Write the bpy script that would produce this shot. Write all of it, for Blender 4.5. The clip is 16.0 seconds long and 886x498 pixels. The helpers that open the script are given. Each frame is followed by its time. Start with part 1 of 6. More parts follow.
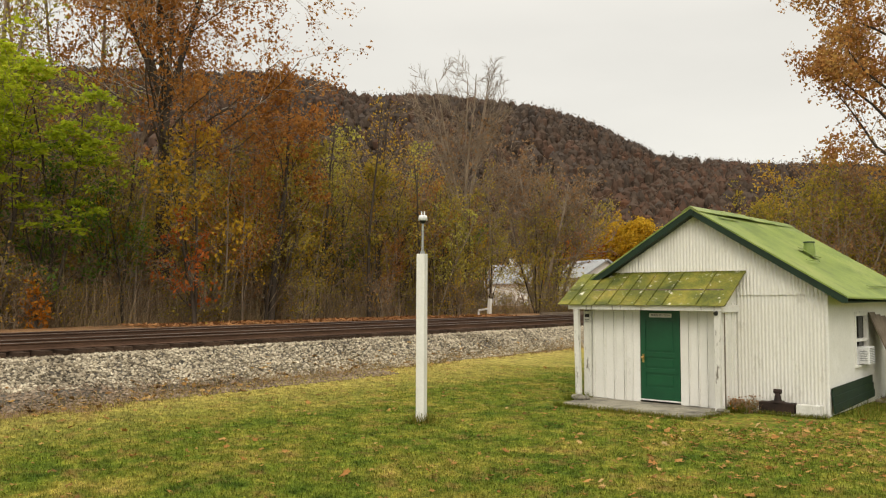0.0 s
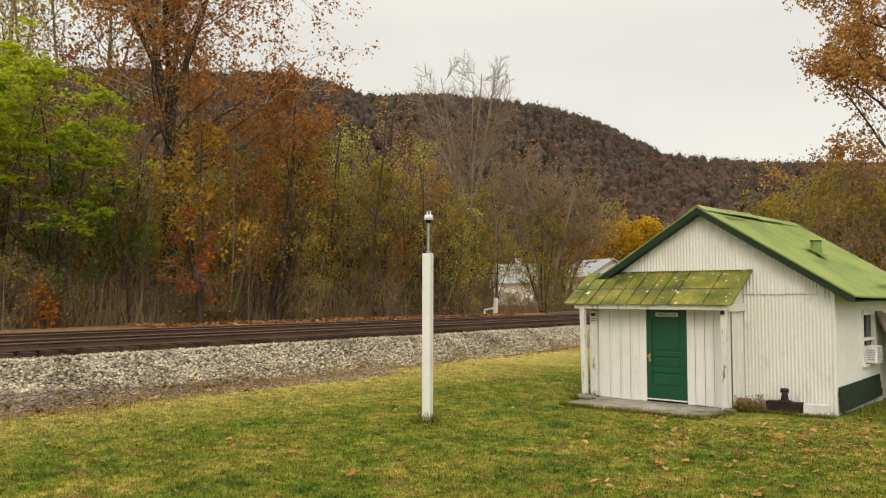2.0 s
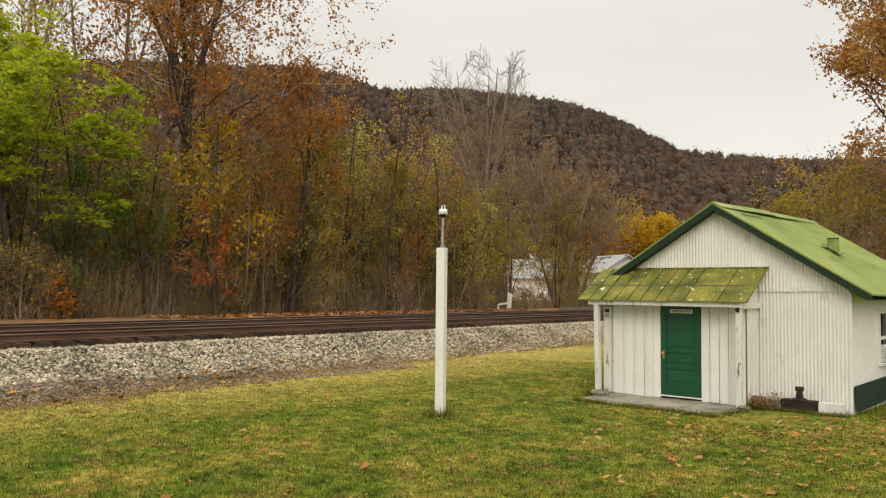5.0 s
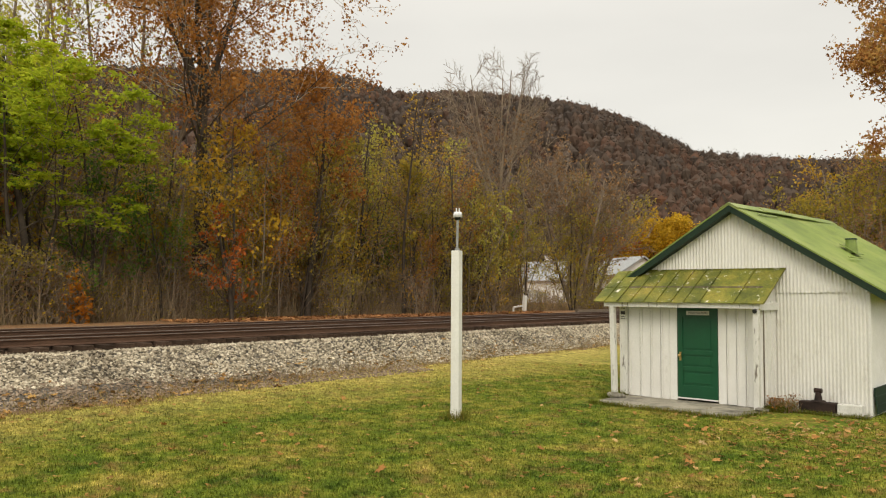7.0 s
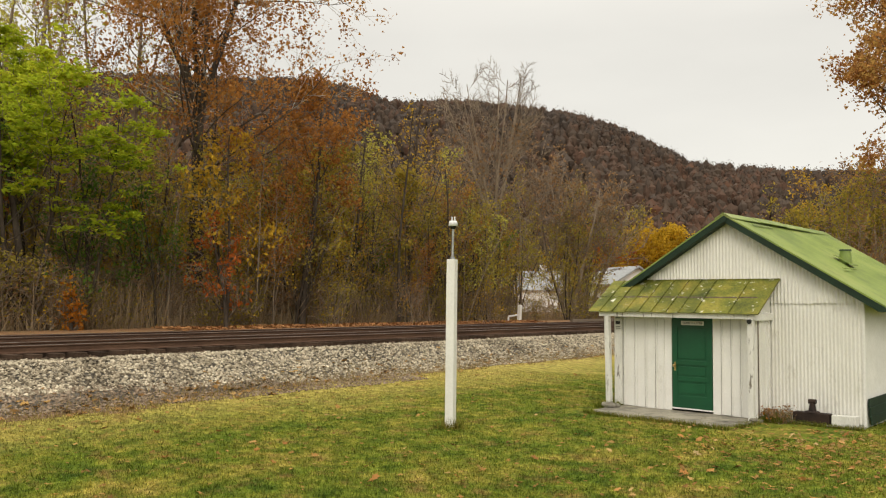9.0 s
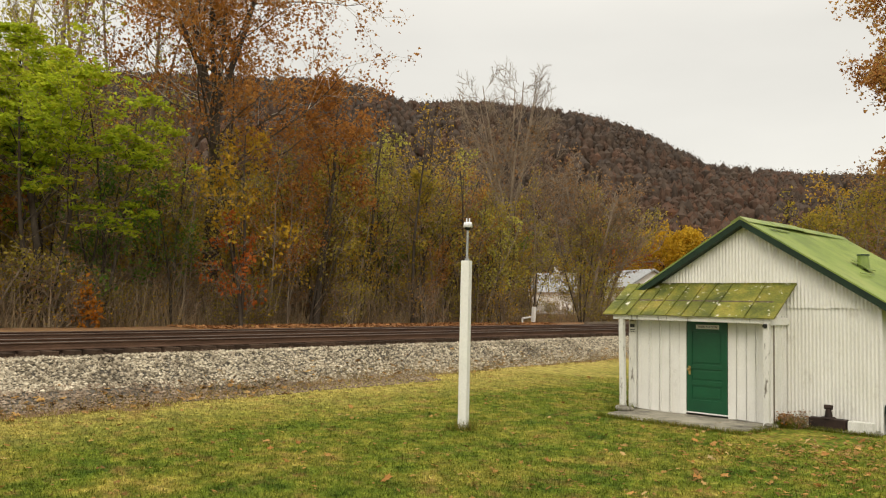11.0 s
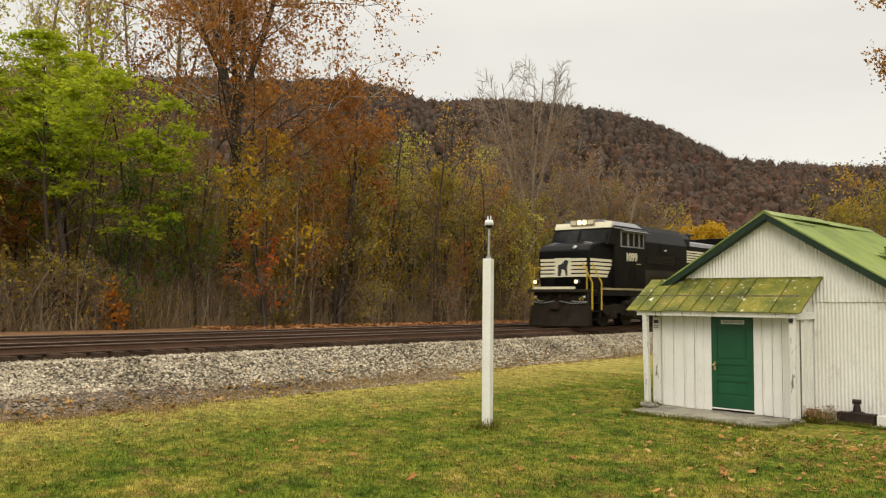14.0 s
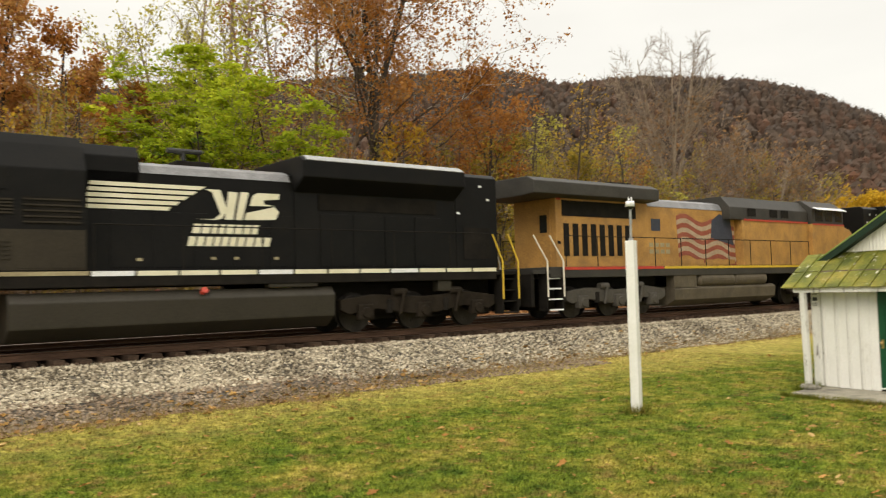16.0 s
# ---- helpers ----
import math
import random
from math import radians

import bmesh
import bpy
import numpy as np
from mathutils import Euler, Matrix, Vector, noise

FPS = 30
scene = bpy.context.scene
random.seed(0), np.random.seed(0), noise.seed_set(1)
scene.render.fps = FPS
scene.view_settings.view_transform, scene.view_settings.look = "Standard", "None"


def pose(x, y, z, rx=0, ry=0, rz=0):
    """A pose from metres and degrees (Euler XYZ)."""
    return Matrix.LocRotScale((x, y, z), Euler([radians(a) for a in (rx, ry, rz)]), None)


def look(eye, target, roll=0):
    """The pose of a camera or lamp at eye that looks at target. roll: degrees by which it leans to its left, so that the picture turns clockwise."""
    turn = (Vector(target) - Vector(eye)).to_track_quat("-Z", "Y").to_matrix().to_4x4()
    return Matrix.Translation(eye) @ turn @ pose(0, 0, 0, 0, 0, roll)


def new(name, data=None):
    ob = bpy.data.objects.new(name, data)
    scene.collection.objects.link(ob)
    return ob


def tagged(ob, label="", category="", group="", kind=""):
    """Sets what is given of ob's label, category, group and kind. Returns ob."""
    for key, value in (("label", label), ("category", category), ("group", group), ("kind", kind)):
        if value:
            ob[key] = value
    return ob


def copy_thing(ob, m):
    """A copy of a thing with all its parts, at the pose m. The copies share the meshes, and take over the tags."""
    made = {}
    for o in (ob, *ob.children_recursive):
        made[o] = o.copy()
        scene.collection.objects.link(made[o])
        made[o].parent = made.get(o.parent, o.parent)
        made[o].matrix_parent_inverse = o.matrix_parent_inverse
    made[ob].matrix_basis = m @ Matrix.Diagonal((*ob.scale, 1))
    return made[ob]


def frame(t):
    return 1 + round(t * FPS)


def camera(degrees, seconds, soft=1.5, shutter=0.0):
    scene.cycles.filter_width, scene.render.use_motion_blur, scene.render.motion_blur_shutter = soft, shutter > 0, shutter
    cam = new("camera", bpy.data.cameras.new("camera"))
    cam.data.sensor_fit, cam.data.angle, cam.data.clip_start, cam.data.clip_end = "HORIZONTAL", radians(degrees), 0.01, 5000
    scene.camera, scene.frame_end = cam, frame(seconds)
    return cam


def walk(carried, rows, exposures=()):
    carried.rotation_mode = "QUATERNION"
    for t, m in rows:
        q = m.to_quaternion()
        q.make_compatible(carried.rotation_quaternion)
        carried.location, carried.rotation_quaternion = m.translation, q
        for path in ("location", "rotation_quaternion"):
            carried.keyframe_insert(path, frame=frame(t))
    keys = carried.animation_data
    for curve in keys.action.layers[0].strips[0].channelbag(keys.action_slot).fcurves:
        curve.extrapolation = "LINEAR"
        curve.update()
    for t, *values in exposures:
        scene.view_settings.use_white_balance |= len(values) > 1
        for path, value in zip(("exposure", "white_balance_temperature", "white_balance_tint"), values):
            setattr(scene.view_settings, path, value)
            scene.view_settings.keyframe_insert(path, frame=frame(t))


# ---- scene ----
# Metres, z up. y runs along the railway, the tracks lie at negative x, z = 0 is the porch slab.
cam = camera(55.07, 16.0, soft=1.15, shutter=0.22)
EYE = (0.0, 0.0, 2.4)
YAW = 41.0
# seconds, turn to the left, pitch, roll: a hand-held camera that stands and pans with the train
TURNS = [
    (0.0, 0.0, 3.0, 0.0), (0.5, -0.099, 3.218, -0.026), (1.0, -0.019, 3.284, 0.127), (1.5, 0.166, 3.187, 0.058),
    (2.0, 0.393, 2.968, 0.094), (2.5, 0.583, 2.745, 0.252), (3.0, 0.257, 2.792, 0.068), (3.5, 0.259, 2.924, -0.245),
    (4.0, 0.396, 2.716, -0.404), (6.5, 2.632, 2.766, -0.232), (7.0, 2.349, 2.777, -0.151), (7.5, 2.022, 3.075, -0.446),
    (8.0, 1.981, 3.275, -0.431), (10.5, 2.52, 3.417, -0.923), (11.0, 3.016, 3.431, -1.046), (11.5, 3.404, 3.378, -1.017),
    (12.0, 3.832, 3.515, -0.876), (12.5, 4.433, 3.666, -0.46), (13.0, 4.476, 3.581, -0.113), (13.5, 4.262, 3.242, -0.158),
    (14.0, 4.472, 3.308, -0.323), (14.5, 4.827, 3.472, -0.415), (15.0, 5.627, 3.518, -0.523), (15.5, 7.941, 3.72, -0.706),
    (16.0, 13.893, 2.565, 1.786),
]
walk(cam, [(t, pose(*EYE, 0, 0, YAW + yaw) @ pose(0, 0, 0, 90 + pitch) @ pose(0, 0, 0, 0, 0, -roll)) for t, yaw, pitch, roll in TURNS],
     exposures=[(0.0, 0.05, 7200, 9), (15.0, 0.05, 7200, 9), (15.5, 0.10, 7200, 9), (16.0, 0.28, 7200, 9)])

# ---- overcast sky, one broad weak sun
world = bpy.data.worlds.new("overcast")
scene.world = world
world.use_nodes = True
wn, wl = world.node_tree.nodes, world.node_tree.links
wn.clear()
w_out, w_bg = wn.new("ShaderNodeOutputWorld"), wn.new("ShaderNodeBackground")
w_sky = wn.new("ShaderNodeTexSky")
w_sky.sky_type, w_sky.sun_disc = "NISHITA", False
w_sky.sun_elevation, w_sky.sun_rotation = radians(38), radians(150)
w_co, w_sep = wn.new("ShaderNodeTexCoord"), wn.new("ShaderNodeSeparateXYZ")
w_ramp, w_noise, w_mul, w_mix, w_dim = (wn.new("ShaderNodeValToRGB"), wn.new("ShaderNodeTexNoise"), wn.new("ShaderNodeMix"),
                                        wn.new("ShaderNodeMix"), wn.new("ShaderNodeVectorMath"))
e = w_ramp.color_ramp.elements
e[0].position, e[0].color = 0.0, (0.86, 0.87, 0.865, 1)
e[1].position, e[1].color = 1.0, (1.85, 1.85, 1.82, 1)
mid = w_ramp.color_ramp.elements.new(0.3)
mid.color = (0.82, 0.83, 0.83, 1)
w_map = wn.new("ShaderNodeMapping")
w_map.inputs["Scale"].default_value = (1.0, 1.0, 3.2)
w_noise.inputs["Scale"].default_value, w_noise.inputs["Detail"].default_value = 2.2, 5.0
w_cloud = wn.new("ShaderNodeMapRange")
w_cloud.inputs["From Min"].default_value, w_cloud.inputs["From Max"].default_value = 0.3, 0.7
w_cloud.inputs["To Min"].default_value, w_cloud.inputs["To Max"].default_value = 0.93, 1.05
w_dim.operation = "SCALE"
w_dim.inputs["Scale"].default_value = 0.12
w_mul.data_type = w_mix.data_type = "RGBA"
w_mul.blend_type = "MULTIPLY"
w_mul.inputs[0].default_value, w_mix.inputs[0].default_value = 1.0, 0.92
wl.new(w_co.outputs["Generated"], w_sep.inputs[0])
wl.new(w_sep.outputs["Z"], w_ramp.inputs[0])
wl.new(w_co.outputs["Generated"], w_map.inputs[0])
wl.new(w_map.outputs[0], w_noise.inputs["Vector"])
wl.new(w_noise.outputs[0], w_cloud.inputs[0])
wl.new(w_ramp.outputs[0], w_mul.inputs[6])
wl.new(w_cloud.outputs[0], w_mul.inputs[7])
wl.new(w_sky.outputs[0], w_dim.inputs[0])
wl.new(w_dim.outputs[0], w_mix.inputs[6])
wl.new(w_mul.outputs[2], w_mix.inputs[7])
wl.new(w_mix.outputs[2], w_bg.inputs[0])
wl.new(w_bg.outputs[0], w_out.inputs[0])
w_bg.inputs[1].default_value = 1.0

sun = new("sun", bpy.data.lights.new("sun", "SUN"))
sun.data.energy, sun.data.angle, sun.data.color = 1.2, radians(30), (1.0, 0.96, 0.9)
sun.matrix_world = look((26, -35, 46), (-10, 15, 0))


# ---- materials
def ramp_of(nt, colors, source):
    r = nt.nodes.new("ShaderNodeValToRGB")
    els = r.color_ramp.elements
    while len(els) < len(colors):
        els.new(0.5)
    for k, c in enumerate(colors):
        els[k].position = k / max(1, len(colors) - 1)
        els[k].color = (*c, 1)
    nt.links.new(source, r.inputs[0])
    return r.outputs[0]


def noise_of(nt, vec, scale, detail=4.0, rough=0.6):
    n = nt.nodes.new("ShaderNodeTexNoise")
    n.inputs["Scale"].default_value, n.inputs["Detail"].default_value, n.inputs["Roughness"].default_value = scale, detail, rough
    nt.links.new(vec, n.inputs["Vector"])
    return n.outputs[0]


def range_of(nt, source, a, b, c, d):
    m = nt.nodes.new("ShaderNodeMapRange")
    for key, val in zip(("From Min", "From Max", "To Min", "To Max"), (a, b, c, d)):
        m.inputs[key].default_value = val
    nt.links.new(source, m.inputs[0])
    return m.outputs[0]


def mix_of(nt, fac, a, b, blend="MIX"):
    m = nt.nodes.new("ShaderNodeMix")
    m.data_type, m.blend_type = "RGBA", blend
    for sock, val in ((m.inputs[0], fac), (m.inputs[6], a), (m.inputs[7], b)):
        if isinstance(val, (int, float)):
            sock.default_value = val
        elif isinstance(val, tuple):
            sock.default_value = (*val, 1)
        else:
            nt.links.new(val, sock)
    return m.outputs[2]


def mat(name, colors, scale=2.0, fine=30.0, rough=0.8, metal=0.0, bump=0.15, stretch=(1, 1, 1), stain=None, stain_scale=1.2,
        stain_cut=(0.55, 0.7), fine_amount=0.25, vary=0.0, emit=None, spec=None):
    """A surface: broad colour drift, fine grain, optional stains of another colour, bump."""
    m = bpy.data.materials.new(name)
    m.use_nodes = True
    nt = m.node_tree
    bsdf = nt.nodes["Principled BSDF"]
    co, mp = nt.nodes.new("ShaderNodeTexCoord"), nt.nodes.new("ShaderNodeMapping")
    mp.inputs["Scale"].default_value = stretch
    nt.links.new(co.outputs["Object"], mp.inputs[0])
    vec = mp.outputs[0]
    broad = range_of(nt, noise_of(nt, vec, scale), 0.3, 0.7, 0, 1)
    col = ramp_of(nt, colors, broad)
    grain = noise_of(nt, vec, fine, 3.0, 0.7)
    g = range_of(nt, grain, 0.3, 0.7, 1 - fine_amount, 1 + fine_amount)
    col = mix_of(nt, 1.0, col, g, "MULTIPLY")
    if stain:
        s = range_of(nt, noise_of(nt, vec, stain_scale, 6.0, 0.7), *stain_cut, 0, 1)
        col = mix_of(nt, s, col, stain)
    if vary:
        info = nt.nodes.new("ShaderNodeObjectInfo")
        col = mix_of(nt, 1.0, col, range_of(nt, info.outputs["Random"], 0, 1, 1 - vary, 1 + vary), "MULTIPLY")
    nt.links.new(col, bsdf.inputs["Base Color"])
    bsdf.inputs["Roughness"].default_value, bsdf.inputs["Metallic"].default_value = rough, metal
    bsdf.inputs["Specular IOR Level"].default_value = spec if spec is not None else 0.12 if rough > 0.8 else 0.4
    if bump:
        b = nt.nodes.new("ShaderNodeBump")
        b.inputs["Strength"].default_value, b.inputs["Distance"].default_value = bump, 0.02
        nt.links.new(grain, b.inputs["Height"])
        nt.links.new(b.outputs[0], bsdf.inputs["Normal"])
    if emit:
        bsdf.inputs["Emission Color"].default_value = (*emit[0], 1)
        bsdf.inputs["Emission Strength"].default_value = emit[1]
    return m


def leafy(name, colors, patch=0.25, translucent=0.5, dark=0.7):
    """Foliage: each leaf takes its own colour, drifting through the crown."""
    m = bpy.data.materials.new(name)
    m.use_nodes = True
    nt = m.node_tree
    bsdf, out = nt.nodes["Principled BSDF"], nt.nodes["Material Output"]
    geo, co = nt.nodes.new("ShaderNodeNewGeometry"), nt.nodes.new("ShaderNodeTexCoord")
    drift = noise_of(nt, co.outputs["Object"], patch, 2.0)
    add = nt.nodes.new("ShaderNodeMath")
    add.operation = "MULTIPLY_ADD"
    add.inputs[1].default_value = 0.55
    nt.links.new(geo.outputs["Random Per Island"], add.inputs[0])
    nt.links.new(range_of(nt, drift, 0.3, 0.7, 0.0, 0.45), add.inputs[2])
    col = ramp_of(nt, colors, add.outputs[0])
    br = nt.nodes.new("ShaderNodeMath")
    br.operation = "FRACT"
    m7 = nt.nodes.new("ShaderNodeMath")
    m7.operation = "MULTIPLY"
    m7.inputs[1].default_value = 37.7
    nt.links.new(geo.outputs["Random Per Island"], m7.inputs[0])
    nt.links.new(m7.outputs[0], br.inputs[0])
    col = mix_of(nt, 1.0, col, range_of(nt, br.outputs[0], 0, 1, dark, 1.2), "MULTIPLY")
    nt.links.new(col, bsdf.inputs["Base Color"])
    bsdf.inputs["Roughness"].default_value = 0.7
    bsdf.inputs["Specular IOR Level"].default_value = 0.1
    tr, mx = nt.nodes.new("ShaderNodeBsdfTranslucent"), nt.nodes.new("ShaderNodeMixShader")
    mx.inputs[0].default_value = translucent
    nt.links.new(col, tr.inputs[0])
    nt.links.new(bsdf.outputs[0], mx.inputs[1])
    nt.links.new(tr.outputs[0], mx.inputs[2])
    nt.links.new(mx.outputs[0], out.inputs[0])
    return m


WHITE = mat("white_paint", [(0.70, 0.69, 0.64), (0.80, 0.79, 0.75)], 1.3, 25, 0.6, bump=0.1, fine_amount=0.06, stain=(0.42, 0.39, 0.33), stain_scale=2.3, stain_cut=(0.62, 0.9))
WHITE_TIN = mat("white_painted_tin", [(0.68, 0.67, 0.61), (0.78, 0.77, 0.72)], 1.1, 20, 0.5, bump=0.05, fine_amount=0.05, stretch=(1, 1, 0.5), stain=(0.36, 0.33, 0.26), stain_scale=2.6, stain_cut=(0.60, 0.88))
WORN_WHITE = mat("worn_white_paint", [(0.62, 0.61, 0.56), (0.76, 0.75, 0.7)], 2, 22, 0.75, bump=0.3, fine_amount=0.1, stretch=(3, 3, 0.7), stain=(0.16, 0.14, 0.11), stain_scale=4.0, stain_cut=(0.57, 0.66))
GREEN_DOOR = mat("green_gloss_paint", [(0.005, 0.062, 0.026), (0.008, 0.085, 0.035)], 1.5, 30, 0.38, bump=0.05, fine_amount=0.1)
GREEN_TRIM = mat("dark_green_trim", [(0.004, 0.016, 0.007), (0.009, 0.032, 0.014)], 2, 30, 0.6, bump=0.1)
ROOF_GREEN = mat("green_painted_roof", [(0.155, 0.225, 0.050), (0.225, 0.295, 0.070), (0.30, 0.345, 0.105)], 0.9, 18, 0.45, bump=0.05, fine_amount=0.08, stain=(0.10, 0.15, 0.04), stain_scale=1.6, stain_cut=(0.5, 0.8))
MOSSY = mat("mossy_tin", [(0.05, 0.065, 0.010), (0.135, 0.14, 0.018), (0.25, 0.21, 0.035)], 1.9, 28, 0.75, bump=0.4, fine_amount=0.38, stain=(0.58, 0.56, 0.46), stain_scale=5.5, stain_cut=(0.60, 0.66), vary=0.22)
CONCRETE = mat("concrete", [(0.26, 0.24, 0.19), (0.42, 0.385, 0.31)], 1.4, 40, 0.9, bump=0.3, stain=(0.10, 0.095, 0.08), stain_scale=1.1, stain_cut=(0.45, 0.65))
OLD_WOOD = mat("grey_old_wood", [(0.12, 0.095, 0.07), (0.22, 0.18, 0.14)], 3, 30, 0.85, bump=0.4, stretch=(4, 4, 0.5))
DARK_IRON = mat("dark_rusty_iron", [(0.018, 0.012, 0.010), (0.05, 0.028, 0.02)], 5, 60, 0.7, metal=0.3, bump=0.3)
RAIL_SIDE = mat("rusty_rail", [(0.068, 0.034, 0.020), (0.13, 0.07, 0.042)], 3, 40, 0.75, metal=0.1, bump=0.2, stretch=(1, 0.2, 1))
RAIL_HEAD = mat("worn_rail_head", [(0.12, 0.10, 0.085), (0.22, 0.19, 0.165)], 2, 40, 0.45, metal=0.8, bump=0.02, stretch=(1, 0.1, 1))
TIE = mat("creosoted_tie", [(0.034, 0.022, 0.015), (0.085, 0.055, 0.038)], 4, 40, 0.9, bump=0.4, stretch=(0.4, 3, 3), vary=0.35)
GALV = mat("galvanised_steel", [(0.32, 0.33, 0.33), (0.45, 0.46, 0.46)], 4, 40, 0.45, metal=0.7)
PLASTIC = mat("white_plastic", [(0.72, 0.73, 0.74), (0.8, 0.8, 0.8)], 3, 30, 0.4, bump=0.0)
GLASS = mat("dark_glass", [(0.012, 0.014, 0.015), (0.02, 0.022, 0.024)], 1, 10, 0.06, bump=0.0, spec=0.3)
BRASS = mat("brass", [(0.6, 0.4, 0.15), (0.7, 0.5, 0.22)], 6, 40, 0.3, metal=1.0)
INK = mat("black_ink", [(0.02, 0.02, 0.02), (0.035, 0.035, 0.035)], 3, 30, 0.6)
SIGN = mat("cream_sign", [(0.55, 0.54, 0.48), (0.66, 0.64, 0.58)], 8, 60, 0.5)
BARK = mat("dark_bark", [(0.04, 0.03, 0.023), (0.10, 0.08, 0.062)], 2, 12, 0.95, bump=0.6, stretch=(2, 2, 0.5))
PALE_BARK = mat("pale_mottled_bark", [(0.26, 0.23, 0.18), (0.50, 0.46, 0.39), (0.64, 0.60, 0.52)], 0.8, 10, 0.9, bump=0.3)
TWIG = mat("grey_brown_twigs", [(0.18, 0.138, 0.098), (0.34, 0.27, 0.20)], 0.6, 8, 0.95, bump=0.0)


# ---- building helpers
def finish(name, bm, material, smooth=False):
    bmesh.ops.recalc_face_normals(bm, faces=bm.faces)
    me = bpy.data.meshes.new(name)
    bm.to_mesh(me)
    bm.free()
    for m in (material if isinstance(material, (list, tuple)) else [material]):
        me.materials.append(m)
    if smooth:
        for p in me.polygons:
            p.use_smooth = True
    return me


def part(name, bm, material, parent, label="", smooth=False):
    """One mesh object under a thing or a part."""
    ob = new(name, finish(name, bm, material, smooth))
    ob.parent = parent
    return tagged(ob, label)


def thing(name, label, category, m=None, group="", kind=""):
    ob = new(name)
    ob.empty_display_size = 0.2
    if m is not None:
        ob.matrix_basis = m
    return tagged(ob, label, category, group, kind)


def solid(name, bm, material, label="", category="", group="", kind="", smooth=False):
    return tagged(new(name, finish(name, bm, material, smooth)), label, category, group, kind)


def raw(name, verts, faces, material):
    me = bpy.data.meshes.new(name)
    me.from_pydata(verts, [], faces)
    for m in (material if isinstance(material, (list, tuple)) else [material]):
        me.materials.append(m)
    me.update()
    return me


def box(bm, x0, x1, y0, y1, z0, z1, bev=0.0, turn=None):
    m = Matrix.LocRotScale(((x0 + x1) / 2, (y0 + y1) / 2, (z0 + z1) / 2), None, (abs(x1 - x0), abs(y1 - y0), abs(z1 - z0)))
    made = bmesh.ops.create_cube(bm, size=1.0, matrix=(turn @ m) if turn else m)
    if bev:
        edges = list({ed for v in made["verts"] for ed in v.link_edges})
        bmesh.ops.bevel(bm, geom=edges, offset=bev, segments=2, profile=0.6, affect="EDGES")
    return bm


def rod(bm, a, b, r0, r1=None, n=10):
    a, b = Vector(a), Vector(b)
    m = Matrix.Translation((a + b) / 2) @ (b - a).to_track_quat("Z", "Y").to_matrix().to_4x4()
    bmesh.ops.create_cone(bm, cap_ends=True, segments=n, radius1=r0, radius2=r0 if r1 is None else r1, depth=(b - a).length, matrix=m)
    return bm


def pipe(bm, points, r, n=8):
    for a, b in zip(points, points[1:]):
        rod(bm, a, b, r, n=n)
    return bm


def prism(bm, outline, axis, a, b, bev=0.0):
    """Extrude a closed outline along an axis: 'y' takes (x, z) pairs, 'x' takes (y, z) pairs, 'z' takes (x, y) pairs."""
    def place(p, q):
        return {"y": (p[0], q, p[1]), "x": (q, p[0], p[1]), "z": (p[0], p[1], q)}[axis]
    va, vb = [bm.verts.new(place(p, a)) for p in outline], [bm.verts.new(place(p, b)) for p in outline]
    fs = [bm.faces.new(va), bm.faces.new(vb[::-1])]
    for i in range(len(outline)):
        j = (i + 1) % len(outline)
        fs.append(bm.faces.new((va[j], va[i], vb[i], vb[j])))
    bmesh.ops.recalc_face_normals(bm, faces=fs)
    if bev:
        bmesh.ops.bevel(bm, geom=list({ed for f in fs for ed in f.edges}), offset=bev, segments=2, profile=0.6, affect="EDGES")
    return bm


def B():
    return bmesh.new()


# ---- ground
# the near track's centre at rail height: it runs 3.9 degrees left of y and falls slightly
THETA, GRADE = radians(3.908), 0.00334
TRACK = pose(-20.61, 0, 1.284, -math.degrees(GRADE), 0, math.degrees(THETA))
TRACK_OFFSETS = (0.0, -4.1)


def lateral(x, y):
    """Distance from the near track's centre, positive towards the lawn."""
    return (x + 20.61 + y * math.tan(THETA)) * math.cos(THETA)


def from_lateral(lat, y):
    return lat / math.cos(THETA) - 20.61 - y * math.tan(THETA)


def bank_top(y):
    return 0.955 - GRADE * max(-100.0, min(420.0, y))


def bank_foot(y):
    return 3.3 + 0.15 * math.sin(y * 0.21) + 1.1 * math.exp(-max(0.0, y - 8) / 3.5)


def ground_z(x, y):
    """Lawn, rise under the camera, railway bank, forest floor."""
    d, lat, top, foot = math.hypot(x, y), lateral(x, y), bank_top(y), bank_foot(y)
    if lat > foot:
        z = -0.10 + 0.25 * math.exp(-(lat - foot) / 2.5) + 0.9 * max(0.0, 1 - d / 7.5) ** 1.5
    elif lat > 1.75:
        k = (foot - lat) / (foot - 1.75)
        z = 0.15 + (top - 0.15) * (0.75 * k + 0.25 * k * k)
    elif lat > -6.2:
        z = top
    else:
        z = top + 0.22 * min(1.0, (-6.2 - lat) / 2.0)
    return z + 0.02 * noise.noise((x * 0.5, y * 0.5, 0))


